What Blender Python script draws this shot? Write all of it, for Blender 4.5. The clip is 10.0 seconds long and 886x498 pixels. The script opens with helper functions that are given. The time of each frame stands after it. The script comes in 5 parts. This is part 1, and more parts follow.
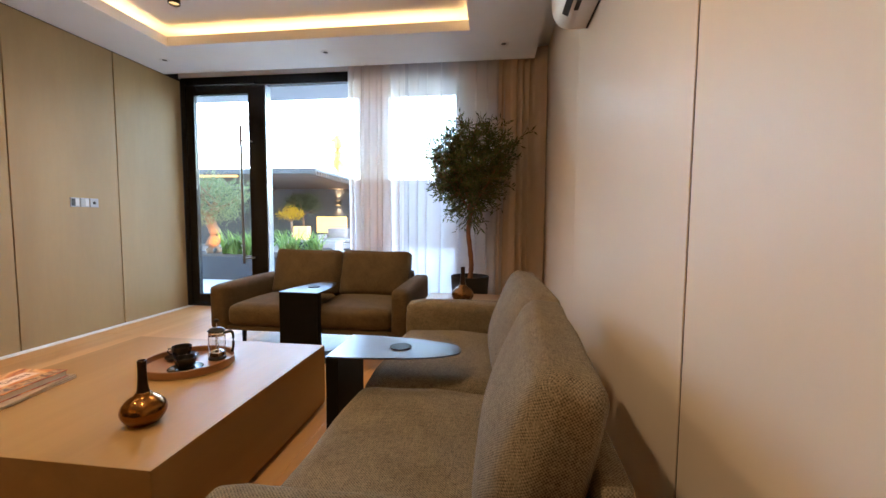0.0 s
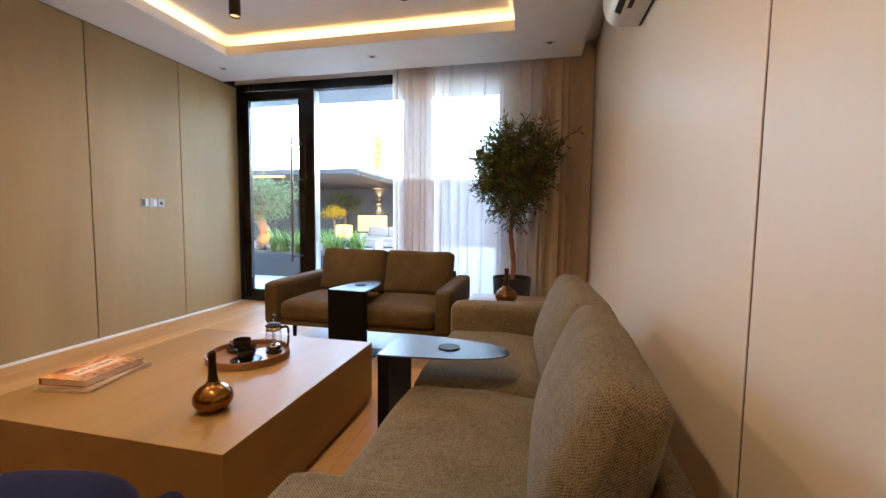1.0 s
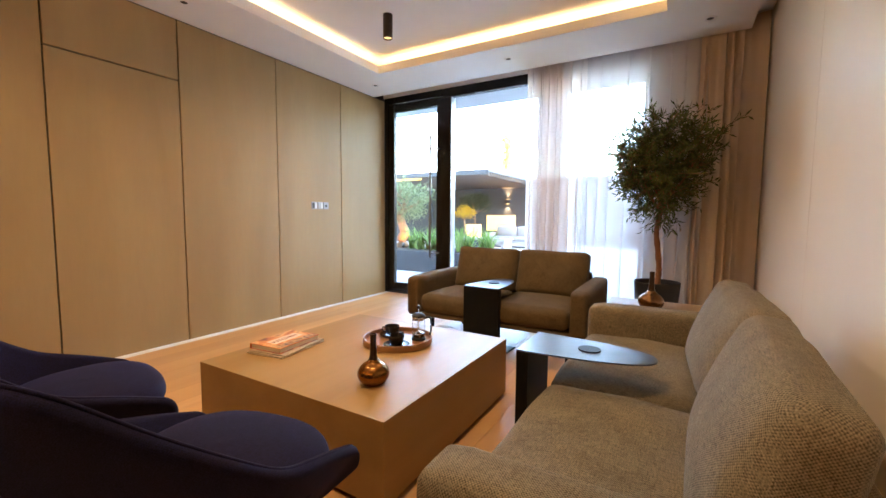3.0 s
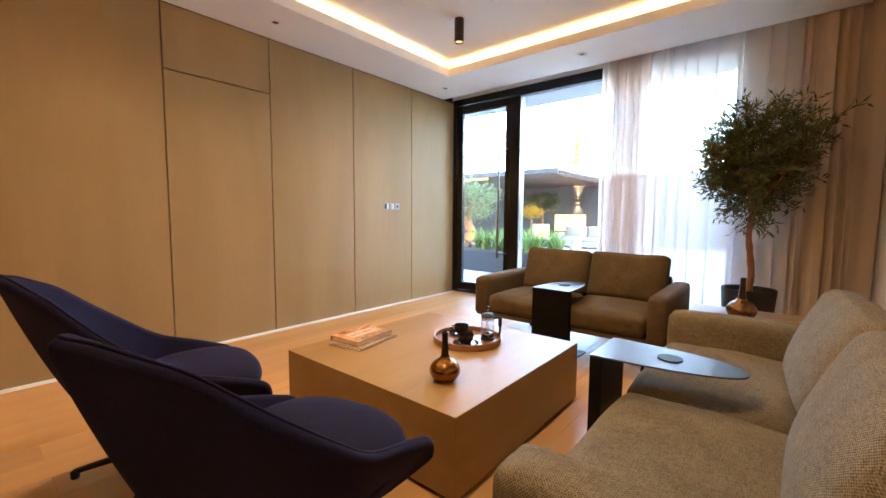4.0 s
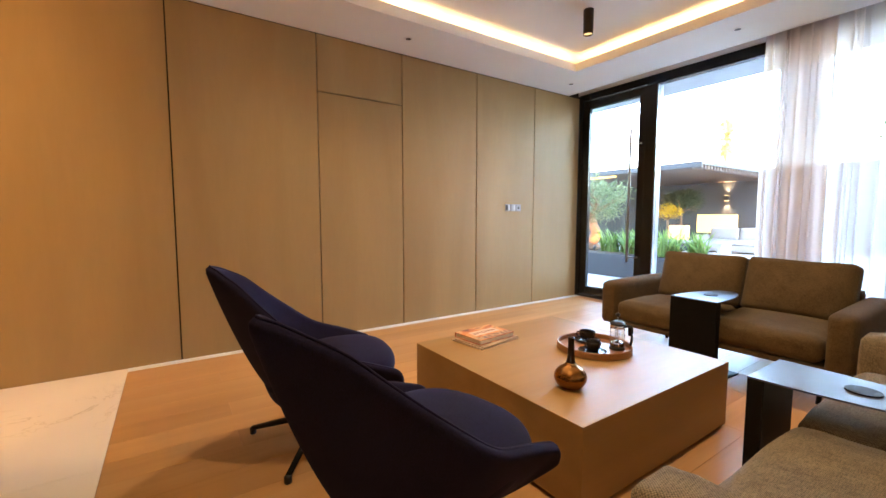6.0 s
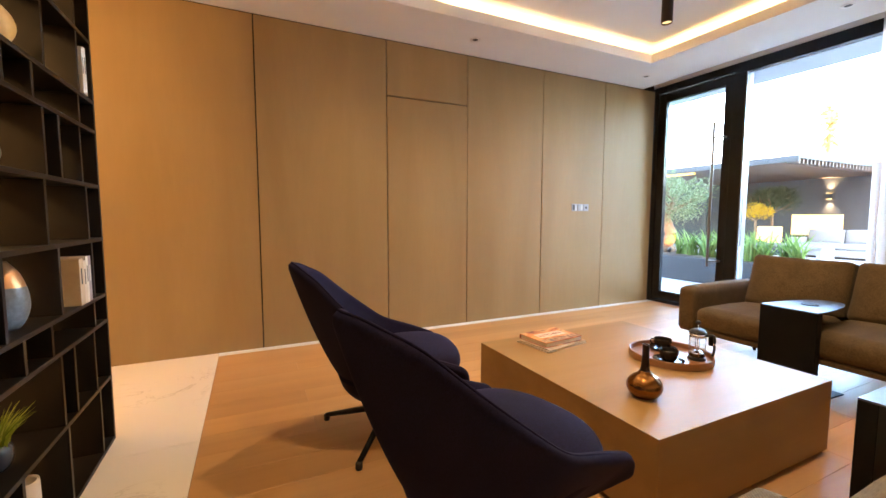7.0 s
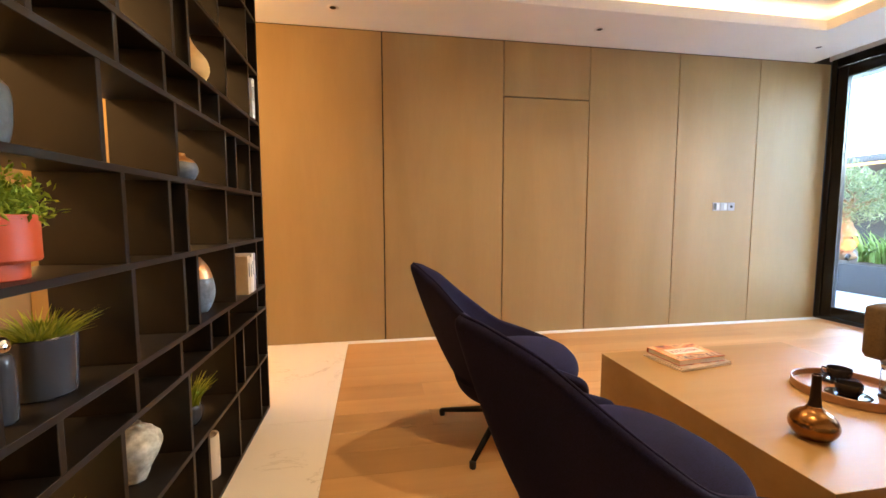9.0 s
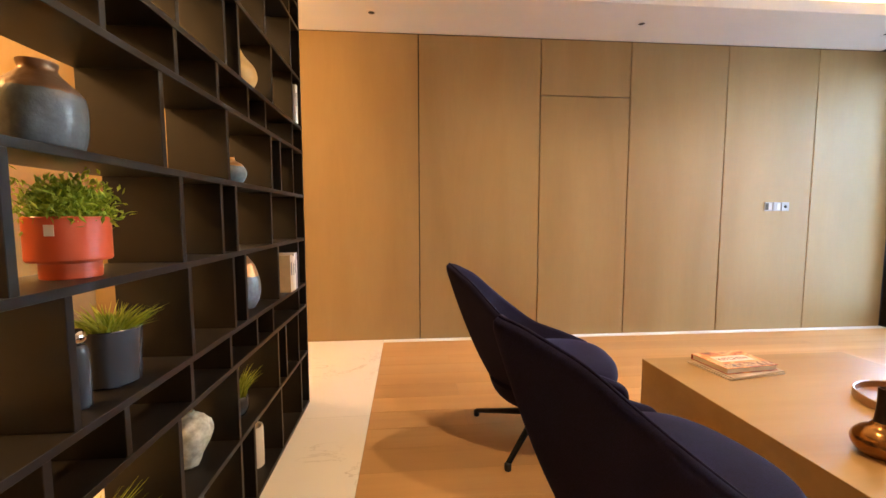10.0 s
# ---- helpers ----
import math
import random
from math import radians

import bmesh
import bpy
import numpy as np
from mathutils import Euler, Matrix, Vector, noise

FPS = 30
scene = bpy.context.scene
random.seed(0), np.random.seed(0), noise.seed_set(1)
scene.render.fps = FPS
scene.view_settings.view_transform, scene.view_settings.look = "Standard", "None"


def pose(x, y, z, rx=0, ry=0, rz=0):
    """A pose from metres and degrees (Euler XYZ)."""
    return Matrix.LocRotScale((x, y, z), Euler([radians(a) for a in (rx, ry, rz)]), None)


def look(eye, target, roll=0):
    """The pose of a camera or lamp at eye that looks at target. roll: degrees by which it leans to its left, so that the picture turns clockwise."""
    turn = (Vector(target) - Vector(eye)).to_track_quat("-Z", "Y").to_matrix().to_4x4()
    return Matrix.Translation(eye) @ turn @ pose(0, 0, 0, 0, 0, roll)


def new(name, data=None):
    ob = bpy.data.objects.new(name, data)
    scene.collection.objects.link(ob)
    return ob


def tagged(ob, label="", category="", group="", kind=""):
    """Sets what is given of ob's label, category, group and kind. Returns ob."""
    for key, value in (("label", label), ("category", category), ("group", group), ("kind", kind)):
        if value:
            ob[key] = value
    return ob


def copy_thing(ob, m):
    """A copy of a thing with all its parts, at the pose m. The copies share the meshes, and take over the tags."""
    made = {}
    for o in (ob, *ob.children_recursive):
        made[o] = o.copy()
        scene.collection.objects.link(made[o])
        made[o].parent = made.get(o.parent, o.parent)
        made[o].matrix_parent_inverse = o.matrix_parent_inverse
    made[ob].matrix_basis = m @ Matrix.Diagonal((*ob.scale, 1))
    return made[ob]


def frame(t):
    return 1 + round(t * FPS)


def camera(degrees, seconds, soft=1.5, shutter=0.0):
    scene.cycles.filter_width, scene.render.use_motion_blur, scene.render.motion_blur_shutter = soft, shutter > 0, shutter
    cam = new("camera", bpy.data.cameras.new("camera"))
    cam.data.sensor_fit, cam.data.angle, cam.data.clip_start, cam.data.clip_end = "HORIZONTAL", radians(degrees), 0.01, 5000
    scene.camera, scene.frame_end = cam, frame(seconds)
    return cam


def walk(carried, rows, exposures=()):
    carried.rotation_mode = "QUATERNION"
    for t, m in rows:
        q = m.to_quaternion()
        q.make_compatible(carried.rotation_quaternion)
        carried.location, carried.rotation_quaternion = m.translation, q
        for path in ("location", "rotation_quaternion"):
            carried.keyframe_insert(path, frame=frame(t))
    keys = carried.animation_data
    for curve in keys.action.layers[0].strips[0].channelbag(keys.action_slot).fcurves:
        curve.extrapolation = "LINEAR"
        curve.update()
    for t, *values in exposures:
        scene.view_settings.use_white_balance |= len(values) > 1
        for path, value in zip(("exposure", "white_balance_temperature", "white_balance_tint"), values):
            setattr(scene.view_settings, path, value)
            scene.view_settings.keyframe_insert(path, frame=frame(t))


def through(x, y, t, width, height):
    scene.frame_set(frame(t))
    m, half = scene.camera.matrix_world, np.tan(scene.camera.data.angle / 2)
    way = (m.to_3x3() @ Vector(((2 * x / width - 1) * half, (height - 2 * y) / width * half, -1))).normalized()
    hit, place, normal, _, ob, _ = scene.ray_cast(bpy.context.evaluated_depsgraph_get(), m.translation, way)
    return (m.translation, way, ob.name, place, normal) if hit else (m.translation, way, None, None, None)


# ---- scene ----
cam = camera(95.0, 10.0)
PATH = [
    (0, (3.832, -4.61, 1.094), (3.576, -2.631, 0.952), 0.4),
    (0.5, (3.802, -4.625, 1.098), (3.473, -2.658, 0.955), 0.6),
    (1, (3.786, -4.644, 1.111), (3.351, -2.698, 0.962), 0.7),
    (1.5, (3.77, -4.649, 1.095), (3.198, -2.739, 0.949), 0.7),
    (2, (3.773, -4.685, 1.106), (3.061, -2.822, 0.956), 0.5),
    (2.5, (3.761, -4.703, 1.107), (2.899, -2.905, 0.953), 0.4),
    (4, (3.749, -4.772, 1.123), (2.48, -3.234, 0.96), 0.4),
    (4.5, (3.744, -4.784, 1.125), (2.361, -3.349, 0.962), 0.2),
    (5, (3.744, -4.796, 1.128), (2.258, -3.468, 0.963), 0.3),
    (5.5, (3.742, -4.8, 1.125), (2.171, -3.573, 0.963), 0.1),
    (7, (3.74, -4.846, 1.128), (1.939, -3.992, 0.967), 0.1),
    (7.5, (3.752, -4.855, 1.141), (1.895, -4.132, 0.978), -0.0),
    (8, (3.748, -4.856, 1.145), (1.842, -4.273, 0.982), -0.1),
    (8.5, (3.741, -4.867, 1.147), (1.8, -4.412, 0.983), -0.0),
    (9, (3.73, -4.871, 1.146), (1.765, -4.535, 0.982), -0.1),
    (9.5, (3.733, -4.879, 1.147), (1.754, -4.637, 0.985), -0.1),
    (10, (3.737, -4.886, 1.15), (1.752, -4.712, 0.987), -0.1),
]
walk(cam, [(t, look(eye, target, roll)) for t, eye, target, roll in PATH], [(0, 5.23), (2.5, 5.51), (4, 5.7), (5.5, 5.6), (7.5, 5.8), (10, 6.0)])

# ---- world, sun, lamps ----
world = bpy.data.worlds.new("sky")
scene.world = world
world.use_nodes = True
wn = world.node_tree.nodes
sky = wn.new("ShaderNodeTexSky")
sky.sky_type = "NISHITA"
sky.sun_disc = False
sky.sun_elevation = radians(24)
sky.sun_rotation = radians(150)
world.node_tree.links.new(sky.outputs[0], wn["Background"].inputs[0])
wn["Background"].inputs[1].default_value = 0.15
sun = new("sun", bpy.data.lights.new("sun", "SUN"))
sun.data.energy, sun.data.angle, sun.data.color = 2.0, radians(0.5), (1.0, 0.82, 0.6)
sun.matrix_world = look((0, 0, 40), (-16, 30, 25))

WARM = (1.0, 0.70, 0.40)
SPOT = (1.0, 0.71, 0.42)
# the recessed light strips, lying in the trough round the raised ceiling
COVE = (0.65, 3.58, -4.62, -0.93)


def strip_light(x0, y0, x1, y1, power):
    lamp = new("cove_light", bpy.data.lights.new("cove_light", "AREA"))
    lamp.data.shape, lamp.data.energy, lamp.data.color = "RECTANGLE", power, (1.0, 0.56, 0.22)
    lamp.data.size, lamp.data.size_y = max(x1 - x0, 0.04), max(y1 - y0, 0.04)
    lamp.matrix_world = pose((x0 + x1) / 2, (y0 + y1) / 2, 2.79, 180, 0, 0)
    return tagged(lamp, kind="structure")


strip_light(COVE[0] - 0.1, COVE[2], COVE[0] - 0.06, COVE[3], 0.31)
strip_light(COVE[1] + 0.06, COVE[2], COVE[1] + 0.1, COVE[3], 0.31)
strip_light(COVE[0], COVE[3] + 0.06, COVE[1], COVE[3] + 0.1, 0.26)
strip_light(COVE[0], COVE[2] - 0.1, COVE[1], COVE[2] - 0.06, 0.26)


def spot_light(x, y, z, power, cone=150, blend=0.85, radius=0.025, color=WARM):
    lamp = new("spot_beam", bpy.data.lights.new("spot_beam", "SPOT"))
    lamp.data.energy, lamp.data.color = power, color
    lamp.data.spot_size, lamp.data.spot_blend, lamp.data.shadow_soft_size = radians(cone), blend, radius
    lamp.matrix_world = pose(x, y, z)
    return lamp


CYLS = [(1.388, -1.70), (2.81, -1.70), (1.388, -3.9), (2.81, -3.9)]
for cx, cy in CYLS:
    spot_light(cx, cy, 2.7, (1.7 if cy < -3 else 2.6) if cx < 2 else (2.2 if cy < -3 else 1.1), 156, 1.0, color=SPOT)
# warm lamps of the passage and of the space behind the shelves
for cx, cy, cz, power in ((0.9, -6.7, 2.35, 1.05), (3.0, -6.9, 2.3, 2.3)):
    lamp = new("passage_light", bpy.data.lights.new("passage_light", "POINT"))
    lamp.data.energy, lamp.data.color, lamp.data.shadow_soft_size = power, (1.0, 0.54, 0.19), 0.12
    lamp.matrix_world = pose(cx, cy, cz)

# ---- materials ----


class Nodes:
    """A small builder of node materials."""

    def __init__(self, name):
        self.m = bpy.data.materials.new(name)
        self.m.use_nodes = True
        self.t = self.m.node_tree
        self.b = self.t.nodes["Principled BSDF"]
        self.out = self.t.nodes["Material Output"]

    def add(self, kind, **sets):
        n = self.t.nodes.new(kind)
        for k, v in sets.items():
            n.inputs[k].default_value = v
        return n

    def link(self, a, b):
        self.t.links.new(a, b)

    def coords(self, scale=(1, 1, 1), which="Object"):
        c, m = self.add("ShaderNodeTexCoord"), self.add("ShaderNodeMapping")
        m.inputs["Scale"].default_value = scale
        self.link(c.outputs[which], m.inputs["Vector"])
        return m.outputs["Vector"]

    def noise(self, vec, scale, detail=4, rough=0.55, distort=0.0):
        n = self.add("ShaderNodeTexNoise", Scale=scale, Detail=detail, Roughness=rough, Distortion=distort)
        self.link(vec, n.inputs["Vector"])
        return n.outputs["Fac"]

    def ramp(self, fac, stops):
        r = self.add("ShaderNodeValToRGB")
        e = r.color_ramp.elements
        for i, (p, c) in enumerate(stops):
            el = e[i] if i < 2 else e.new(p)
            el.position, el.color = p, (*c, 1)
        self.link(fac, r.inputs["Fac"])
        return r.outputs["Color"]

    def mix(self, fac, a, b, blend="MIX"):
        n = self.t.nodes.new("ShaderNodeMix")
        n.data_type, n.blend_type = "RGBA", blend
        for sock, val in ((n.inputs[0], fac), (n.inputs[6], a), (n.inputs[7], b)):
            if isinstance(val, (int, float)):
                sock.default_value = val
            elif isinstance(val, tuple):
                sock.default_value = (*val, 1)
            else:
                self.link(val, sock)
        return n.outputs[2]

    def math(self, op, a, b=0.0):
        n = self.t.nodes.new("ShaderNodeMath")
        n.operation = op
        for sock, val in ((n.inputs[0], a), (n.inputs[1], b)):
            if isinstance(val, (int, float)):
                sock.default_value = val
            else:
                self.link(val, sock)
        return n.outputs[0]

    def bump(self, height, strength=0.2, distance=0.002):
        n = self.add("ShaderNodeBump", Strength=strength, Distance=distance)
        self.link(height, n.inputs["Height"])
        self.link(n.outputs[0], self.b.inputs["Normal"])

    def random(self):
        return self.add("ShaderNodeObjectInfo").outputs["Random"]

    def set(self, color=None, rough=0.5, metal=0.0, spec=0.5):
        if isinstance(color, tuple):
            self.b.inputs["Base Color"].default_value = (*color, 1)
        elif color is not None:
            self.link(color, self.b.inputs["Base Color"])
        if isinstance(rough, (int, float)):
            self.b.inputs["Roughness"].default_value = rough
        else:
            self.link(rough, self.b.inputs["Roughness"])
        self.b.inputs["Metallic"].default_value = metal
        self.b.inputs["Specular IOR Level"].default_value = spec
        return self.m


def shade(c, k):
    return tuple(min(1.0, v * k) for v in c)


def painted(name, color, rough=0.6, vary=0.06, scale=3.0, bump=0.05, spec=0.4):
    n = Nodes(name)
    v = n.coords()
    big, fine = n.noise(v, scale, 3), n.noise(v, 90, 2)
    col = n.ramp(big, [(0.3, shade(color, 1 - vary)), (0.7, shade(color, 1 + vary))])
    n.bump(fine, bump, 0.001)
    return n.set(col, rough, 0, spec)


def wooden(name, a, b, c, stretch=(14, 14, 0.8), rough=0.42, vary=0.0, bump=0.12, spec=0.5, cloud=0.55, streak=0.3):
    """Grain runs along the axis with the small stretch."""
    n = Nodes(name)
    r = n.random()
    co, mp = n.add("ShaderNodeTexCoord"), n.add("ShaderNodeMapping")
    mp.inputs["Scale"].default_value = stretch
    off = n.add("ShaderNodeVectorMath")
    off.operation = "ADD"
    comb = n.add("ShaderNodeCombineXYZ")
    for k in range(3):
        n.link(n.math("MULTIPLY", r, 13.0 + 7 * k), comb.inputs[k])
    n.link(co.outputs["Object"], off.inputs[0])
    n.link(comb.outputs[0], off.inputs[1])
    n.link(off.outputs[0], mp.inputs["Vector"])
    v = mp.outputs["Vector"]
    broad = n.noise(v, cloud, 3, 0.5, 0.6)
    fine = n.noise(v, 6.0, 6, 0.6, 0.2)
    col = n.ramp(broad, [(0.25, a), (0.5, b), (0.75, c)])
    col = n.mix(n.math("MULTIPLY", fine, streak), col, shade(a, 0.72), "MIX")
    if vary:
        tone = n.ramp(r, [(0.0, (1 - vary,) * 3), (1.0, (1 + vary * 0.4,) * 3)])
        col = n.mix(1.0, col, tone, "MULTIPLY")
    n.bump(fine, bump, 0.001)
    return n.set(col, rough, 0, spec)


def woven(name, a, b, freq=100.0, rough=0.95, bump=0.6, big=5.0, fuzz=0.15, knot=0.85, rows_by=0.065):
    """Cloth: crossing uneven threads and soft worn patches."""
    n = Nodes(name)
    co = n.add("ShaderNodeTexCoord")
    obj = co.outputs["Object"]
    wob = n.add("ShaderNodeTexNoise", Scale=18.0, Detail=2.0)
    n.link(obj, wob.inputs["Vector"])
    mv = n.add("ShaderNodeVectorMath")
    mv.operation = "MULTIPLY_ADD"
    n.link(wob.outputs["Color"], mv.inputs[0])
    mv.inputs[1].default_value = (0.006,) * 3
    n.link(obj, mv.inputs[2])
    # threads running along each axis, of uneven thickness
    th = None
    for k in range(3):
        mp = n.add("ShaderNodeMapping")
        mp.inputs["Scale"].default_value = [0.1 if q == k else 1.0 for q in range(3)]
        n.link(mv.outputs[0], mp.inputs["Vector"])
        t = n.noise(mp.outputs["Vector"], freq * 2.0, 1, 0.4)
        th = t if th is None else n.math("ADD", th, t)
    # regular rows of knots, laid on each side by its facing
    sep, nor = n.add("ShaderNodeSeparateXYZ"), n.add("ShaderNodeSeparateXYZ")
    n.link(mv.outputs[0], sep.inputs[0])
    n.link(co.outputs["Normal"], nor.inputs[0])
    sines = [n.math("SINE", n.math("MULTIPLY", sep.outputs[k], 1.5 * math.pi * freq)) for k in range(3)]
    wts = [n.math("POWER", n.math("ABSOLUTE", nor.outputs[k]), 4.0) for k in range(3)]
    rows = None
    for k in range(3):
        t = n.math("MULTIPLY", wts[k], n.math("MULTIPLY", sines[(k + 1) % 3], sines[(k + 2) % 3]))
        rows = t if rows is None else n.math("ADD", rows, t)
    rows = n.math("MULTIPLY", n.math("DIVIDE", rows, n.math("ADD", n.math("ADD", wts[0], wts[1]), wts[2])), rows_by)
    th = n.math("ADD", n.math("ADD", rows, n.math("MULTIPLY", th, 0.3333 * knot)), n.math("MULTIPLY", n.noise(obj, freq * 1.2, 3, 0.6), 1 - knot))
    col = n.ramp(th, [(0.34, a), (0.66, b)])
    patch = n.ramp(n.noise(obj, big, 5, 0.6, 0.8), [(0.3, (0.76,) * 3), (0.7, (1.12,) * 3)])
    col = n.mix(1.0, col, patch, "MULTIPLY")
    n.bump(th, bump, 0.002)
    m = n.set(col, rough, 0, 0.2)
    n.b.inputs["Sheen Weight"].default_value = fuzz
    return m


def metal(name, color, rough=0.35, metallic=0.9, vary=0.15):
    n = Nodes(name)
    v = n.coords()
    f = n.noise(v, 14, 4)
    rg = n.math("ADD", n.math("MULTIPLY", f, vary), rough - vary / 2)
    return n.set(n.ramp(f, [(0.3, shade(color, 0.85)), (0.7, color)]), rg, metallic)


def glass(name, tint=(1, 1, 1), rough=0.0):
    n = Nodes(name)
    n.b.inputs["Transmission Weight"].default_value = 1.0
    n.b.inputs["IOR"].default_value = 1.45
    return n.set(tint, rough)


def thin_glass(name):
    n = Nodes(name)
    tp, gl = n.add("ShaderNodeBsdfTransparent"), n.add("ShaderNodeBsdfGlossy", Roughness=0.02)
    tp.inputs["Color"].default_value = (0.93, 0.95, 0.95, 1)
    mx = n.add("ShaderNodeMixShader", Fac=0.09)
    n.link(tp.outputs[0], mx.inputs[1])
    n.link(gl.outputs[0], mx.inputs[2])
    n.link(mx.outputs[0], n.out.inputs["Surface"])
    return n.m


def leafy(name, a, b):
    n = Nodes(name)
    isl = n.add("ShaderNodeNewGeometry").outputs["Random Per Island"]
    col = n.ramp(isl, [(0.0, a), (1.0, b)])
    m = n.set(col, 0.5, 0, 0.35)
    tr = n.add("ShaderNodeBsdfTranslucent")
    n.link(col, tr.inputs["Color"])
    mx = n.add("ShaderNodeMixShader", Fac=0.3)
    n.link(n.b.outputs[0], mx.inputs[1])
    n.link(tr.outputs[0], mx.inputs[2])
    n.link(mx.outputs[0], n.out.inputs["Surface"])
    return m


def glowing(name, color, strength):
    n = Nodes(name)
    n.b.inputs["Emission Color"].default_value = (*color, 1)
    n.b.inputs["Emission Strength"].default_value = strength
    return n.set(color, 0.6)


def sheer(name, color, open_amount, through=0.5):
    n = Nodes(name)
    v = n.coords((1, 1, 0.002))
    thread = n.noise(v, 95, 3, 0.5)
    d, tl, tp = n.add("ShaderNodeBsdfDiffuse"), n.add("ShaderNodeBsdfTranslucent"), n.add("ShaderNodeBsdfTransparent")
    col = n.ramp(thread, [(0.3, shade(color, 0.96)), (0.7, color)])
    n.link(col, d.inputs["Color"])
    n.link(col, tl.inputs["Color"])
    m1, m2 = n.add("ShaderNodeMixShader", Fac=through), n.add("ShaderNodeMixShader")
    n.link(d.outputs[0], m1.inputs[1])
    n.link(tl.outputs[0], m1.inputs[2])
    n.link(n.math("MULTIPLY", n.math("ADD", n.math("MULTIPLY", thread, 0.3), 0.85), open_amount), m2.inputs[0])
    n.link(m1.outputs[0], m2.inputs[1])
    n.link(tp.outputs[0], m2.inputs[2])
    n.link(m2.outputs[0], n.out.inputs["Surface"])
    return n.m


def marble(name, base, vein):
    n = Nodes(name)
    v = n.coords()
    w = n.noise(v, 1.6, 6, 0.6, 1.6)
    line = n.ramp(n.math("ABSOLUTE", n.math("SUBTRACT", w, 0.5)), [(0.0, vein), (0.01, shade(base, 0.97)), (0.2, base)])
    mask = n.noise(v, 1.1, 2)
    col = n.mix(n.ramp(mask, [(0.46, (0, 0, 0)), (0.66, (0.9, 0.9, 0.9))]), base, line)
    return n.set(col, 0.22, 0, 0.5)


OAK = wooden("oak_veneer", (0.277, 0.182, 0.076), (0.31, 0.207, 0.089), (0.343, 0.232, 0.103), (4.5, 4.5, 0.8), 0.46, 0.03, 0.06, 0.32, 0.5, 0.3)
TABLE_OAK = wooden("table_oak", (0.28, 0.16, 0.052), (0.33, 0.194, 0.068), (0.375, 0.226, 0.086), (9, 0.6, 9), 0.46, 0.02, 0.1, 0.44)
PLANK = wooden("oak_plank", (0.46, 0.247, 0.088), (0.535, 0.293, 0.111), (0.6, 0.345, 0.145), (10, 0.5, 10), 0.44, 0.14, 0.1, 0.5)
GAP = painted("joint_shadow", (0.014, 0.009, 0.006), 0.8)
CREAM = painted("cream_lacquer", (0.765, 0.66, 0.54), 0.42, 0.025, 1.2, 0.03)
WHITE = painted("white_paint", (0.765, 0.775, 0.785), 0.7, 0.02, 2.0)
WALLW = painted("plaster", (0.6, 0.5, 0.38), 0.8, 0.05)
BLACK_ALU = painted("black_aluminium", (0.007, 0.007, 0.008), 0.22, 0.1, 6.0, 0.01, 0.35)
STEEL = metal("brushed_steel", (0.24, 0.24, 0.245), 0.35, 1.0)
CHROME = metal("chrome", (0.8, 0.8, 0.82), 0.1, 1.0, 0.04)
SHELFM = wooden("dark_stained_wood", (0.0036, 0.0026, 0.0023), (0.0055, 0.004, 0.0034), (0.008, 0.0058, 0.005), (9, 9, 0.8), 0.45, 0, 0.12, 0.36)
FABRIC = woven("olive_brown_weave", (0.06, 0.048, 0.031), (0.27, 0.222, 0.15), 190, 0.95, 1.0, 4.0, 0.05, 0.8, 0.15)
FABRIC2 = woven("brown_weave", (0.05, 0.033, 0.015), (0.13, 0.09, 0.043), 210, 0.9, 0.5, 5.0, 0.06)
NAVY = woven("navy_felt", (0.002, 0.0016, 0.007), (0.0112, 0.0086, 0.036), 260, 0.95, 0.2, 5.0, 0.075)
NAVY.node_tree.nodes["Principled BSDF"].inputs["Sheen Tint"].default_value = (0.27, 0.22, 0.62, 1)
BLACK_STEEL = painted("black_steel", (0.005, 0.005, 0.0055), 0.45, 0.15, 8.0, 0.03, 0.12)
TOP_STEEL = metal("dark_steel_top", (0.125, 0.132, 0.145), 0.37, 0.8, 0.06)
BRONZE = metal("bronze_glaze", (0.26, 0.118, 0.03), 0.22, 0.88, 0.1)
BROWNG = metal("brown_glaze", (0.15, 0.075, 0.028), 0.26, 0.85, 0.1)
DARKNECK = metal("dark_bronze", (0.045, 0.025, 0.015), 0.3, 0.6)
TRAYW = wooden("walnut_tray", (0.22, 0.10, 0.04), (0.27, 0.13, 0.055), (0.32, 0.16, 0.07), (0.8, 9, 9), 0.35)
CERAM = painted("black_ceramic", (0.02, 0.016, 0.014), 0.15, 0.1)
GLASS = glass("clear_glass")
THIN_GLASS = thin_glass("thin_glass")
COFFEE = painted("coffee", (0.02, 0.01, 0.005), 0.1)
MARBLE = marble("white_marble", (0.82, 0.76, 0.67), (0.47, 0.4, 0.31))
SHEER = sheer("sheer_linen", (0.8, 0.74, 0.71), 0.11, 0.56)
SHEER2 = sheer("dense_sheer_linen", (0.68, 0.53, 0.46), 0.08, 0.55)
DRAWN_SHEER = sheer("drawn_sheer_linen", (0.72, 0.69, 0.69), 0.24, 0.4)
DRAPE = sheer("brown_linen", (0.56, 0.46, 0.37), 0.004, 0.2)
OLIVE = leafy("olive_leaf", (0.04, 0.056, 0.013), (0.11, 0.13, 0.034))
BARK = wooden("bark", (0.13, 0.052, 0.022), (0.2, 0.085, 0.038), (0.26, 0.12, 0.055), (9, 9, 2), 0.9, 0, 0.8)
POT = painted("black_pot", (0.014, 0.014, 0.015), 0.5)
PLASTIC = painted("white_plastic", (0.72, 0.7, 0.68), 0.35, 0.02)
DARK = painted("black_plastic", (0.012, 0.012, 0.012), 0.5)
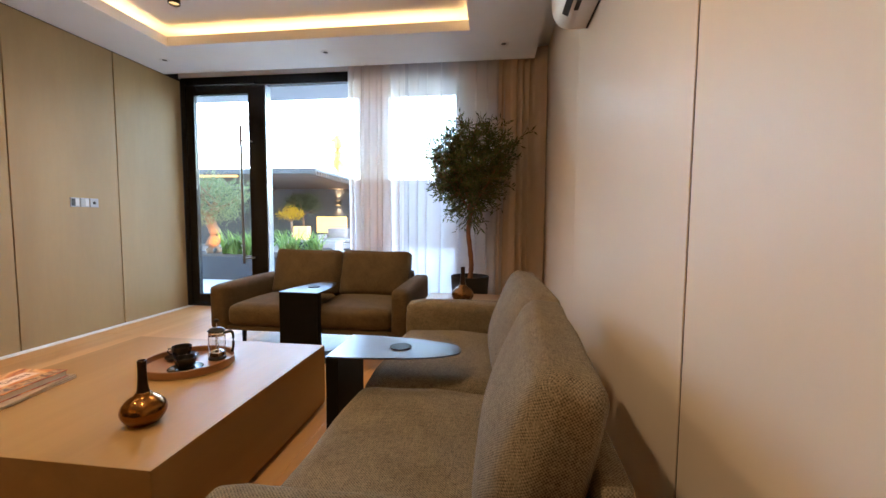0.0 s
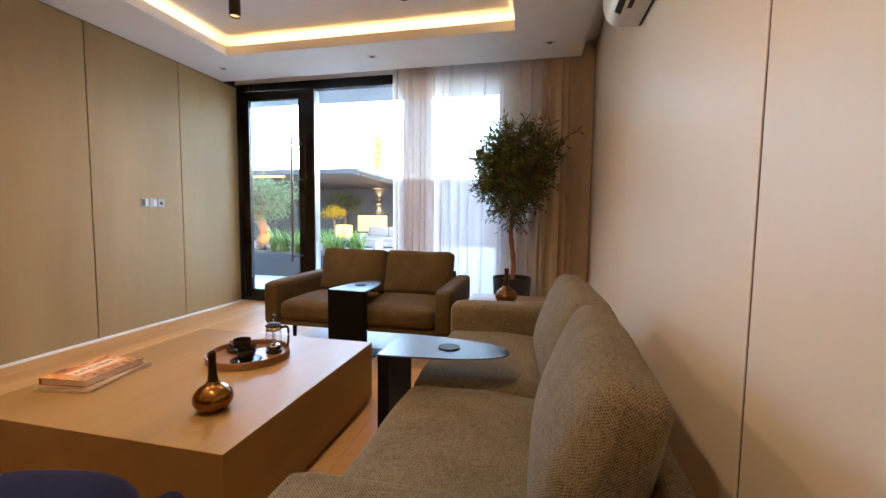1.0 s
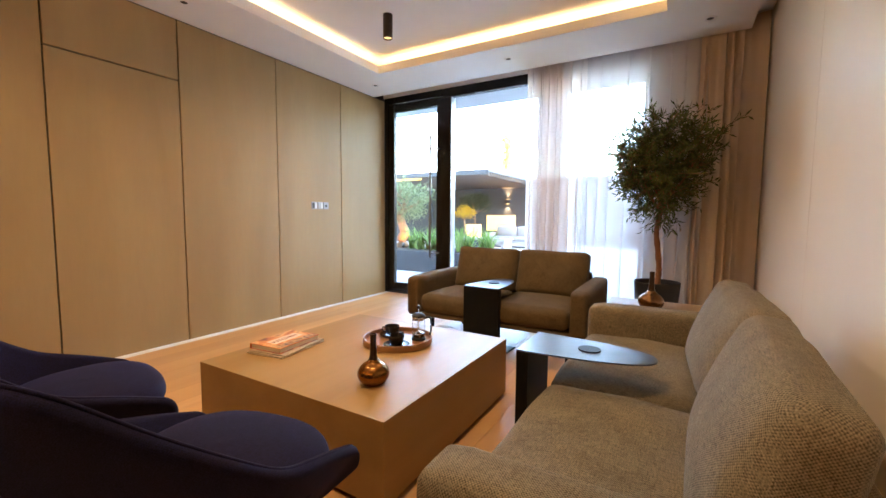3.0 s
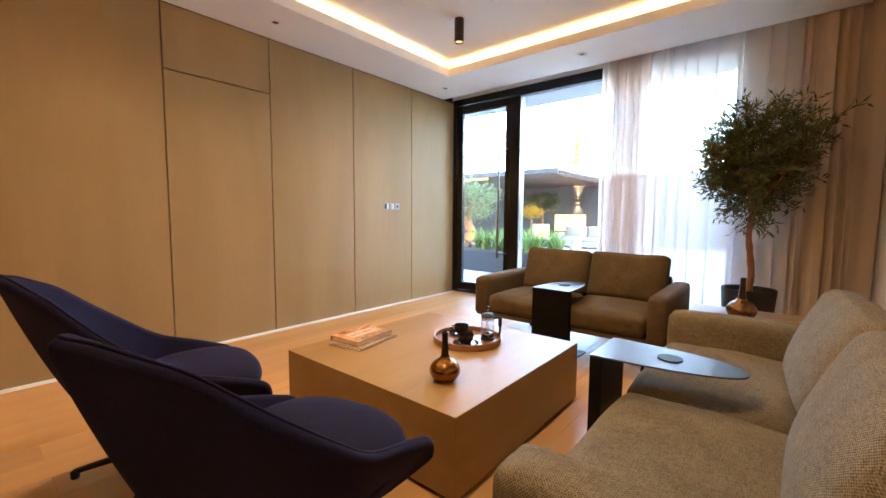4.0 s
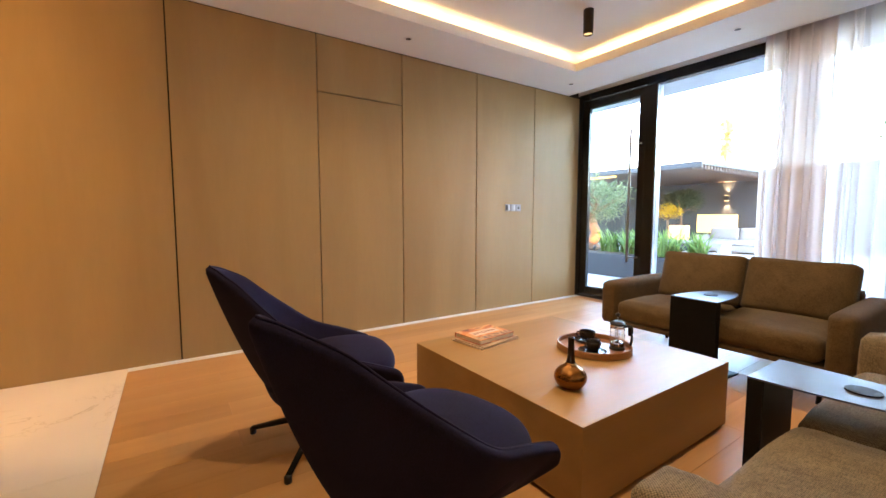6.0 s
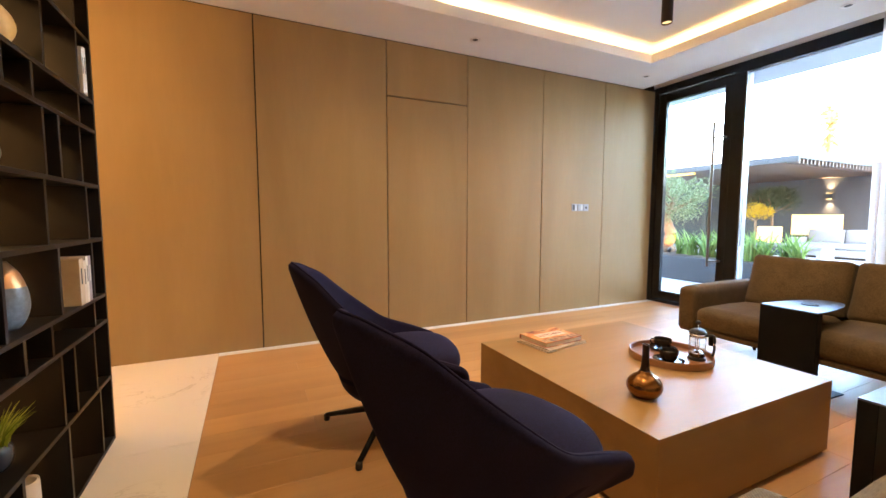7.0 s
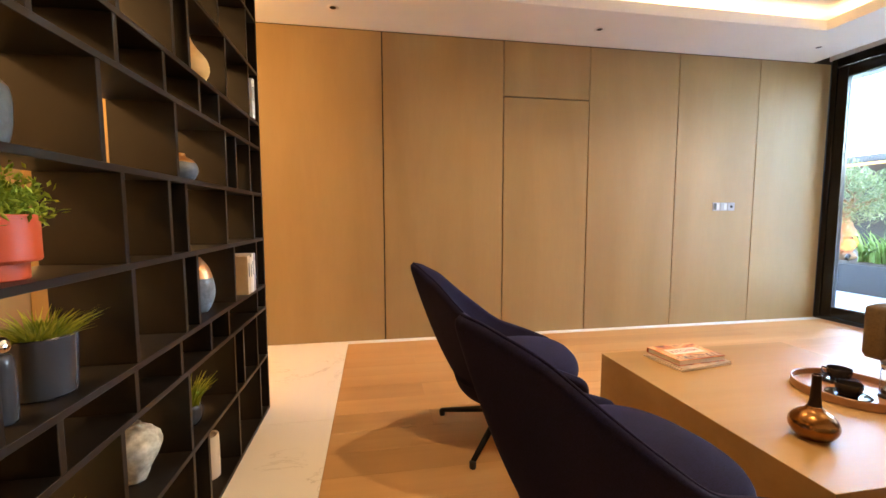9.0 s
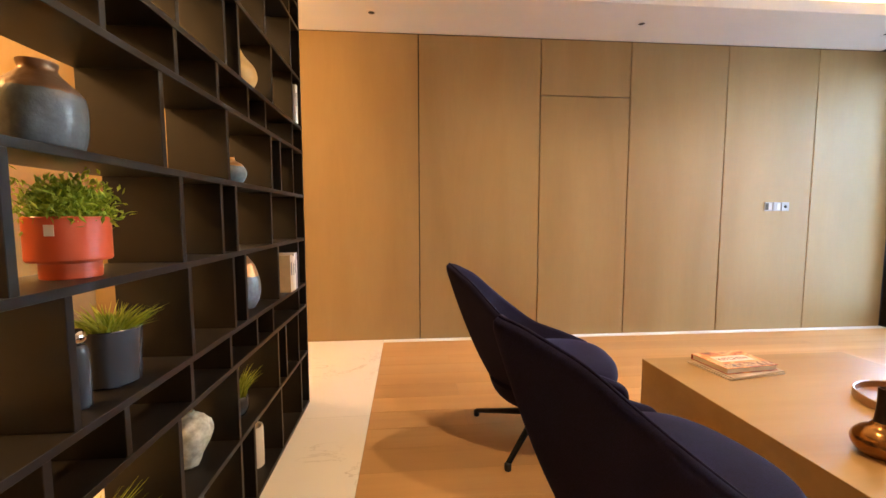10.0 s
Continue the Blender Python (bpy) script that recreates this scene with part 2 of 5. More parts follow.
SOIL = painted("soil", (0.03, 0.02, 0.012), 0.95, 0.3, 30, 0.8)

# ---- mesh helpers ----


def thing(name, label, category, m=None, group="", kind=""):
    ob = new(name)
    if m is not None:
        ob.matrix_world = m
    return tagged(ob, label, category, group, kind)


def mesh_of(name, bm, material, smooth=False):
    me = bpy.data.meshes.new(name)
    bmesh.ops.recalc_face_normals(bm, faces=bm.faces)
    bm.to_mesh(me)
    bm.free()
    for mm in material if isinstance(material, (list, tuple)) else [material]:
        me.materials.append(mm)
    if smooth:
        me.shade_smooth()
    return me


def part(name, bm, material, parent=None, label="", smooth=False, m=None):
    ob = new(name, mesh_of(name, bm, material, smooth))
    if parent is not None:
        ob.parent = parent
    if m is not None:
        ob.matrix_local = m
    return tagged(ob, label)


def structure(name, bm, material, label="", category="", smooth=False):
    ob = part(name, bm, material, None, label, smooth)
    return tagged(ob, label, category, kind="structure")


def box(lo, hi, bevel=0.0, seg=2, bm=None):
    b = bmesh.new()
    bmesh.ops.create_cube(b, size=1)
    for v in b.verts:
        v.co = Vector([lo[k] + (v.co[k] + 0.5) * (hi[k] - lo[k]) for k in range(3)])
    if bevel:
        bmesh.ops.bevel(b, geom=b.edges[:], offset=bevel, segments=seg, profile=0.5, affect="EDGES")
    if bm is None:
        return b
    join(bm, b)
    return bm


def join(bm, b):
    me = bpy.data.meshes.new("tmp")
    b.to_mesh(me)
    b.free()
    bm.from_mesh(me)
    bpy.data.meshes.remove(me)
    return bm


def cushion(size, r=0.06, bulge=(0.0, 0.0, 0.02), n=10, lumps=0.0):
    """An upholstered block: rounded edges, faces that swell towards their middles."""
    b = bmesh.new()
    bmesh.ops.create_cube(b, size=2)
    bmesh.ops.subdivide_edges(b, edges=b.edges[:], cuts=n, use_grid_fill=True)
    h = [s / 2 for s in size]
    for v in b.verts:
        u = v.co.copy()
        # crowd the grid towards the edges
        u = Vector([math.copysign(abs(c) ** 0.75, c) for c in u])
        p = Vector([u[k] * h[k] for k in range(3)])
        q = Vector([max(-h[k] + r, min(h[k] - r, p[k])) for k in range(3)])
        d = p - q
        if d.length > 1e-6:
            p = q + d.normalized() * min(r, max(abs(c) for c in d))
        for k in range(3):
            i, j = (k + 1) % 3, (k + 2) % 3
            p[k] += math.copysign(1, u[k]) * (abs(u[k]) ** 6) * bulge[k] * (1 - u[i] ** 2) * (1 - u[j] ** 2)
        if lumps:
            p += Vector((0, 0, lumps * noise.noise(p * 5.0))) + Vector((lumps * 0.5 * noise.noise(p * 7 + Vector((3, 1, 2))), 0, 0))
        v.co = p
    return b


def lathe(profile, seg=40, cap=True):
    b = bmesh.new()
    rings = []
    for r, z in profile:
        rings.append([b.verts.new((max(r, 1e-4) * math.cos(2 * math.pi * i / seg), max(r, 1e-4) * math.sin(2 * math.pi * i / seg), z)) for i in range(seg)])
    for a, c in zip(rings, rings[1:]):
        for i in range(seg):
            b.faces.new((a[i], a[(i + 1) % seg], c[(i + 1) % seg], c[i]))
    if cap:
        b.faces.new(rings[0][::-1])
        b.faces.new(rings[-1])
    return b


def curve_profile(points, steps=6):
    """A smooth run of (r, z) through the given ones."""
    out = []
    n = len(points)
    for i in range(n - 1):
        p0, p1, p2, p3 = (points[max(0, min(n - 1, i + k))] for k in (-1, 0, 1, 2))
        for s in range(steps):
            t = s / steps
            out.append(tuple(0.5 * (2 * p1[k] + (p2[k] - p0[k]) * t + (2 * p0[k] - 5 * p1[k] + 4 * p2[k] - p3[k]) * t * t + (3 * p1[k] - p0[k] - 3 * p2[k] + p3[k]) * t ** 3) for k in range(len(p1))))
    out.append(tuple(points[-1]))
    return out


def tube(points, radii, seg=10, bm=None):
    b = bm if bm is not None else bmesh.new()
    pts = [Vector(p) for p in points]
    rings = []
    for i, p in enumerate(pts):
        d = (pts[min(i + 1, len(pts) - 1)] - pts[max(i - 1, 0)]).normalized()
        q = d.to_track_quat("Z", "Y")
        r = radii[i] if isinstance(radii, (list, tuple)) else radii
        rings.append([b.verts.new(p + q @ Vector((r * math.cos(2 * math.pi * k / seg), r * math.sin(2 * math.pi * k / seg), 0))) for k in range(seg)])
    for a, c in zip(rings, rings[1:]):
        for k in range(seg):
            b.faces.new((a[k], a[(k + 1) % seg], c[(k + 1) % seg], c[k]))
    b.faces.new(rings[0][::-1])
    b.faces.new(rings[-1])
    return b


def prism(outline, z0, z1, bevel=0.0):
    b = bmesh.new()
    lo = [b.verts.new((x, y, z0)) for x, y in outline]
    hi = [b.verts.new((x, y, z1)) for x, y in outline]
    n = len(outline)
    b.faces.new(lo[::-1])
    b.faces.new(hi)
    for i in range(n):
        b.faces.new((lo[i], lo[(i + 1) % n], hi[(i + 1) % n], hi[i]))
    if bevel:
        bmesh.ops.bevel(b, geom=[e for e in b.edges if e.verts[0].co.z == e.verts[1].co.z], offset=bevel, segments=2, affect="EDGES")
    return b


# ---- the room ----
W, SOFFIT, TOP = 4.35, 2.755, 2.92
BACK = -7.6

# floor base under the boards and slabs
structure("floor", box((-0.2, BACK - 0.2, -0.2), (W + 0.2, 0.12, -0.02)), GAP, "dark screed under oak boards and marble", "floor")
# walls behind the panels
wall_west = structure("wall_west", box((-0.3, BACK, -0.02), (-0.024, 0.1, TOP + 0.2)), GAP, "wall clad in tall oak veneer panels with dark joints", "wall")
wall_east = structure("wall_east", box((W + 0.024, BACK, -0.02), (W + 0.3, 0.1, TOP + 0.2)), GAP, "wall clad in cream lacquered panels with thin joints", "wall")
structure("wall_south", box((-0.3, BACK - 0.2, -0.02), (W + 0.3, BACK, TOP + 0.2)), OAK, "oak-clad wall behind the shelves", "wall")
structure("ceiling", box((-0.3, BACK - 0.2, TOP), (W + 0.3, 0.3, TOP + 0.2)), WHITE, "white raised ceiling", "ceiling")

# dropped ceiling border with the light trough
x0, x1, y0, y1 = COVE
SOF_E, SOF_N = 4.2, -0.24
bm = bmesh.new()
for lo, hi in (((0.0, BACK), (x0, SOF_N)), ((x1, BACK), (SOF_E, SOF_N)), ((x0, y1), (x1, SOF_N)), ((x0, BACK), (x1, y0))):
    box((*lo, SOFFIT), (*hi, SOFFIT + 0.03), bm=bm)
LIP = 2.843
for lo, hi in (((x0 - 0.018, y0), (x0, y1)), ((x1, y0), (x1 + 0.018, y1)), ((x0, y1), (x1, y1 + 0.018)), ((x0, y0 - 0.018), (x1, y0))):
    box((*lo, SOFFIT + 0.03), (*hi, LIP), bm=bm)
T = 0.2
for lo, hi in (((x0 - T - 0.02, y0 - T), (x0 - T, y1 + T)), ((x1 + T, y0 - T), (x1 + T + 0.02, y1 + T)), ((x0 - T, y1 + T), (x1 + T, y1 + T + 0.02)), ((x0 - T, y0 - T - 0.02), (x1 + T, y0 - T))):
    box((*lo, SOFFIT + 0.03), (*hi, TOP), bm=bm)
# outer faces towards the curtain slot and the east slot
box((0.0, SOF_N - 0.02, SOFFIT + 0.03), (SOF_E, SOF_N, TOP), bm=bm)
box((SOF_E - 0.02, BACK, SOFFIT + 0.03), (SOF_E, SOF_N - 0.02, TOP), bm=bm)
structure("ceiling_border", bm, WHITE, "white dropped ceiling border with a hidden light trough", "ceiling")

# window wall: masonry right of the glass and above it
bm = box((3.42, 0.0, -0.02), (W + 0.024, 0.3, TOP))
box((-0.024, 0.0, 2.79), (3.42, 0.3, TOP), bm=bm)
structure("wall_north", bm, WHITE, "white wall with a full-height glazed opening", "wall")

# glazed door and fixed window
PULL = painted("satin_steel_bar", (0.16, 0.16, 0.165), 0.35, 0.05)
PALE_ALU = metal("pale_aluminium", (0.16, 0.175, 0.2), 0.35, 0.8)
door = thing("door_1", "black aluminium glazed door with a long steel pull handle", "door", kind="structure")
part("frame_jamb", box((0.0, 0.0, 0.0), (0.055, 0.09, 2.79), 0.003), BLACK_ALU, door)
part("frame_jamb", box((0.96, 0.0, 0.0), (1.085, 0.09, 2.79), 0.003), BLACK_ALU, door)
part("frame_head", box((0.055, 0.0, 2.70), (0.96, 0.09, 2.79), 0.003), BLACK_ALU, door)
part("threshold", box((0.055, 0.0, 0.0), (0.96, 0.09, 0.035), 0.003), BLACK_ALU, door)
bm = box((0.06, 0.012, 0.04), (0.16, 0.075, 2.695), 0.003)
box((0.868, 0.012, 0.04), (0.955, 0.075, 2.695), 0.003, bm=bm)
box((0.16, 0.012, 0.04), (0.868, 0.075, 0.15), 0.003, bm=bm)
box((0.16, 0.012, 2.585), (0.868, 0.075, 2.695), 0.003, bm=bm)
leaf = part("door_leaf", bm, BLACK_ALU, door)
pane = part("pane", box((0.16, 0.035, 0.15), (0.868, 0.05, 2.585)), GLASS, leaf)
pane.visible_shadow = False
bm = tube([(0.81, -0.055, 0.55), (0.81, -0.055, 2.2)], 0.015, 12)
for z in (0.62, 2.02):
    tube([(0.81, -0.055, z), (0.895, -0.055, z), (0.905, -0.04, z), (0.905, 0.012, z)], 0.011, 8, bm)
part("door_handle", bm, PULL, leaf, "long brushed steel pull bar", True)
win = thing("window_1", "tall fixed window in a black aluminium frame", "window", kind="structure")
part("window_frame", box((1.085, 0.0, 2.675), (3.42, 0.09, 2.79), 0.003), BLACK_ALU, win)
part("window_frame", box((1.085, 0.0, 0.0), (3.42, 0.09, 0.06), 0.003), BLACK_ALU, win)
part("glazing_bead", box((1.0855, 0.002, 0.06), (1.096, 0.13, 2.675), 0.001, 1), PALE_ALU, win, "pale aluminium glazing bead")
part("window_frame", box((3.37, 0.0, 0.06), (3.42, 0.09, 2.675), 0.003), BLACK_ALU, win)
pane = part("pane", box((1.0965, 0.04, 0.06), (3.37, 0.055, 2.675)), GLASS, win)
pane.visible_shadow = False
structure("curtain_track", box((0.05, -0.16, 2.885), (W - 0.02, -0.12, 2.919)), WHITE, "white curtain track in the ceiling slot", "curtain track")


# ---- curtains ----
def curtain(name, label, xa, xb, yc, z0, z1, folds, amp, material, seed, lap=1.0):
    """Cloth in S-folds; where lap is over 1 each fold doubles back on itself."""
    rnd = random.Random(seed)
    b = bmesh.new()
    n = folds * 16
    ph = [rnd.uniform(0.75, 1.3) for _ in range(folds + 1)]
    wid = [rnd.uniform(0.35, 1.7) for _ in range(folds)]
    edge = [sum(wid[:k]) / sum(wid) for k in range(folds + 1)]
    xs = []
    for i in range(n + 1):
        k = min(i // 16, folds - 1)
        f = i / 16 - k
        u = edge[k] + (edge[k + 1] - edge[k]) * (f - lap * math.sin(2 * math.pi * f) / (2 * math.pi))
        xs.append((u, math.sin(2 * math.pi * f) * amp * (0.35 + 0.65 * wid[k]) * ph[k] + 0.3 * amp * math.sin(31 * u + seed)))
    rows = []
    for j in range(13):
        f = j / 12
        row = []
        for u, off in xs:
            sway = 0.012 * math.sin(u * 9 + f * 3 + seed) * (1 - f)
            row.append(b.verts.new((xa + (xb - xa) * u + sway, yc + off * (0.75 + 0.35 * (1 - f)), z0 + (z1 - z0) * f)))
        rows.append(row)
    for a, c in zip(rows, rows[1:]):
        for i in range(n):
            b.faces.new((a[i], a[i + 1], c[i + 1], c[i]))
    ob = thing(name, label, "curtain")
    part("cloth", b, material, ob, "", True)
    # stitched hem at the foot and gathering tape at the head
    for nm, za, zb in (("hem", z0, z0 + 0.07), ("heading_tape", z1 - 0.06, z1)):
        b = bmesh.new()
        lines = []
        for z in (za, zb):
            f = (z - z0) / (z1 - z0)
            lines.append([b.verts.new((xa + (xb - xa) * u + 0.012 * math.sin(u * 9 + f * 3 + seed) * (1 - f), yc + off * (0.75 + 0.35 * (1 - f)) - 0.003, z)) for u, off in xs])
        for i in range(n):
            b.faces.new((lines[0][i], lines[0][i + 1], lines[1][i + 1], lines[1][i]))
        part(nm, b, material, ob, "", True)
    return ob


curtain("sheer_curtain", "sheer off-white linen curtain gathered in dense folds", 2.17, 2.82, -0.14, 0.01, 2.884, 10, 0.045, SHEER, 1, 2.3)
curtain("sheer_curtain", "dense pinkish linen sheer behind the gathered curtain", 2.27, 2.62, -0.06, 0.01, 2.884, 7, 0.02, SHEER2, 5, 1.6)
curtain("sheer_curtain", "sheer off-white linen curtain drawn across the window", 2.8, 3.95, -0.14, 0.01, 2.884, 10, 0.03, DRAWN_SHEER, 2, 1.7)
curtain("drape", "brown linen drape gathered beside the window", 3.84, 4.33, -0.19, 0.01, 2.884, 5, 0.032, DRAPE, 3, 1.4)


# ---- sofas ----
def leg_bm(x, y, h, lean_x, lean_y, r0=0.012, r1=0.02):
    return tube([(x + lean_x, y + lean_y, 0.0), (x, y, h)], [r0, r1], 12)


def sofa(name, label, width, depth, arm_w, arm_h, back_h, fabric, m, lumps=0.006, back_r=0.034, back=0.30, thick=0.19, push=0.075, tilt=13, ear=0.012, gap=0.016, toe=1.5):
    """Two seats, front towards -y, its middle at the origin on the floor."""
    ob = thing(name, label, "sofa", m)
    w, d = width / 2, depth / 2
    part("base_frame", box((-w + 0.01, -d + 0.03, 0.235), (w - 0.01, d - 0.02, 0.268), 0.008), fabric, ob)
    part("back_frame", cushion((width - 2 * arm_w - 0.004, back - 0.175, 0.36), 0.025, (0, 0.005, 0.005), 6), fabric, ob, "", True, pose(0, d - 0.004 - (back - 0.175) / 2, 0.445))
    for s in (-1, 1):
        b = cushion((arm_w, depth, arm_h - 0.24), 0.038, (0.006, 0.008, 0.008), 8, lumps * 0.4)
        part("armrest", b, fabric, ob, "", True, pose(s * (w - arm_w / 2), 0, 0.24 + (arm_h - 0.24) / 2))
    sw = (width - 2 * arm_w) / 2
    for s in (-1, 1):
        b = cushion((sw - 0.006, depth - back, 0.155), 0.05, (0.004, 0.014, 0.022), 12, lumps)
        part("seat_cushion", b, fabric, ob, "", True, pose(s * sw / 2, -back / 2 + 0.005, 0.275 + 0.08))
        bh = back_h - 0.40
        b = cushion((sw - gap, thick, bh), back_r, (0.004, 0.036, 0.004), 16, lumps * 1.3)
        for vv in b.verts:
            f, g = vv.co.z / bh + 0.5, 2 * vv.co.x / sw
            # thinner towards the crest and the two ends, corners drawn up
            vv.co.y = thick / 2 - (thick / 2 - vv.co.y) * (1.12 - 0.3 * f) * (1 - 0.3 * g ** 6)
            vv.co.z += ear * f * abs(g) ** (3 if ear > 0 else 5)
        part("back_cushion", b, fabric, ob, "", True, pose(s * sw / 2, d - back + push + (0.012 if s < 0 else 0.0), 0.405 + bh / 2, -tilt, 0, -toe * s))
    for sx in (-1, 1):
        for sy in (-1, 1):
            part("leg", leg_bm(sx * (w - 0.16), sy * (d - 0.2), 0.237, sx * -0.015, sy * 0.03), BLACK_STEEL, ob, "thin black metal leg", True)
    return ob


LOUNGE_X, LOUNGE_Y = (1.655, 3.215), (-1.79, -0.84)
sofa("sofa", "brown woven two-seat sofa in front of the window", LOUNGE_X[1] - LOUNGE_X[0], LOUNGE_Y[1] - LOUNGE_Y[0], 0.135, 0.585, 0.80, FABRIC2,
     pose(sum(LOUNGE_X) / 2, sum(LOUNGE_Y) / 2, 0))
SOFA_X, SOFA_Y = (3.29, 4.1), (-4.06, -2.02)
sofa("sofa", "olive-grey coarse woven two-seat sofa along the cream wall", SOFA_Y[1] - SOFA_Y[0], SOFA_X[1] - SOFA_X[0], 0.17, 0.585, 0.81, FABRIC,
     pose(sum(SOFA_X) / 2, sum(SOFA_Y) / 2, 0, 0, 0, -90), 0.009, 0.045, 0.25, 0.18, 0.092, 12, -0.012, 0.034, 2.5)


# ---- coffee table ----
TX, TY, TZ = (1.65, 2.848), (-3.597, -2.388), 0.36
table = thing("coffee_table", "low square oak block coffee table with a recessed plinth", "coffee table", pose(sum(TX) / 2, sum(TY) / 2, 0))
hx, hy = (TX[1] - TX[0]) / 2, (TY[1] - TY[0]) / 2
part("plinth", box((-hx + 0.03, -hy + 0.03, 0), (hx - 0.03, hy - 0.03, 0.02)), GAP, table, "dark recessed plinth")
part("body", box((-hx, -hy, 0.02), (hx, hy, TZ), 0.0015, 1), TABLE_OAK, table, "oak veneered block")


# ---- vases ----
def bottle_vase(m, s=1.0, glaze=None, label="bulbous bronze-glazed vase with a slender dark neck"):
    ob = thing("vase", label, "vase", m)
    prof = curve_profile([(0.03, 0.0), (0.056, 0.006), (0.08, 0.042), (0.078, 0.074), (0.058, 0.1), (0.036, 0.115), (0.024, 0.13)], 6)
    part("body", lathe([(r * s, z * s) for r, z in prof], 48, True), glaze or BRONZE, ob, "", True)
    prof = curve_profile([(0.025, 0.126), (0.0205, 0.145), (0.0175, 0.18), (0.016, 0.22), (0.0165, 0.252), (0.017, 0.257), (0.012, 0.257), (0.011, 0.21)], 5)
    part("neck", lathe([(r * s, z * s) for r, z in prof], 32, True), DARKNECK, ob, "dark narrow neck", True)
    return ob


bottle_vase(pose(2.588, -3.345, TZ), 0.88, BRONZE, "bulbous bronze-glazed vase with a slender neck on the table")


# ---- side tables ----
def c_table(m, label, disc):
    """Straight edge along x at y=0, the leaf-shaped top reaching out to +y."""
    ob = thing("side_table", label, "side table", m)
    wd, ln, h = 0.31, 0.52, 0.56
    out = [(-wd / 2, 0.0), (wd / 2, 0.0)]
    for i in range(0, 25):
        a = i / 24
        # right side runs nearly straight, then rounds to the tip
        out.append((wd / 2 * math.cos(a * math.pi / 2) ** 0.8 * (1 - 0.0 * a) , ln * math.sin(a * math.pi / 2) ** 1.05))
    tip = out[2:]
    out = [(-wd / 2, 0.0), (wd / 2, 0.0)] + tip[1:] + [(-x, y) for x, y in tip[-2:0:-1]]
    part("tabletop", prism(out, h - 0.006, h, 0.001), TOP_STEEL, ob, "thin leaf-shaped steel top")
    part("disc", prism([(0.045 * math.cos(2 * math.pi * i / 40), disc + 0.045 * math.sin(2 * math.pi * i / 40)) for i in range(40)], h, h + 0.005, 0.001), BLACK_STEEL, ob, "small dark round disc")
    part("leg_panel", box((-wd / 2, 0.0, 0.008), (wd / 2, 0.05, h - 0.006), 0.002, 1), BLACK_STEEL, ob, "flat black steel upright")
    part("foot_plate", box((-wd / 2, 0.0, 0.0), (wd / 2, 0.36, 0.008), 0.001, 1), BLACK_STEEL, ob)
    return ob


c_table(pose(3.18, -2.975, 0, 0, 0, -90), "black steel side table hooked over the olive-grey sofa", 0.265)
c_table(pose(2.405, -1.83, 0, 0, 0, -3), "black steel side table hooked over the brown sofa", 0.24)

# ---- corner table with vase ----
CORNERW = wooden("corner_table_wood", (0.2, 0.125, 0.065), (0.24, 0.155, 0.085), (0.28, 0.185, 0.105), (0.6, 9, 9), 0.4)
ct = thing("corner_table", "square tan wood corner table beside the sofa arm", "side table", pose(3.62, -1.62, 0))
part("tabletop", box((-0.31, -0.27, 0.46), (0.31, 0.27, 0.5), 0.002, 1), CORNERW, ct)
part("body", box((-0.29, -0.25, 0.02), (0.29, 0.25, 0.46), 0.002, 1), CORNERW, ct)
part("plinth", box((-0.26, -0.22, 0.0), (0.26, 0.22, 0.02)), GAP, ct)
bottle_vase(pose(3.6, -1.68, 0.5), 0.98, BROWNG, "bulbous bronze vase with a slender neck on the corner table")


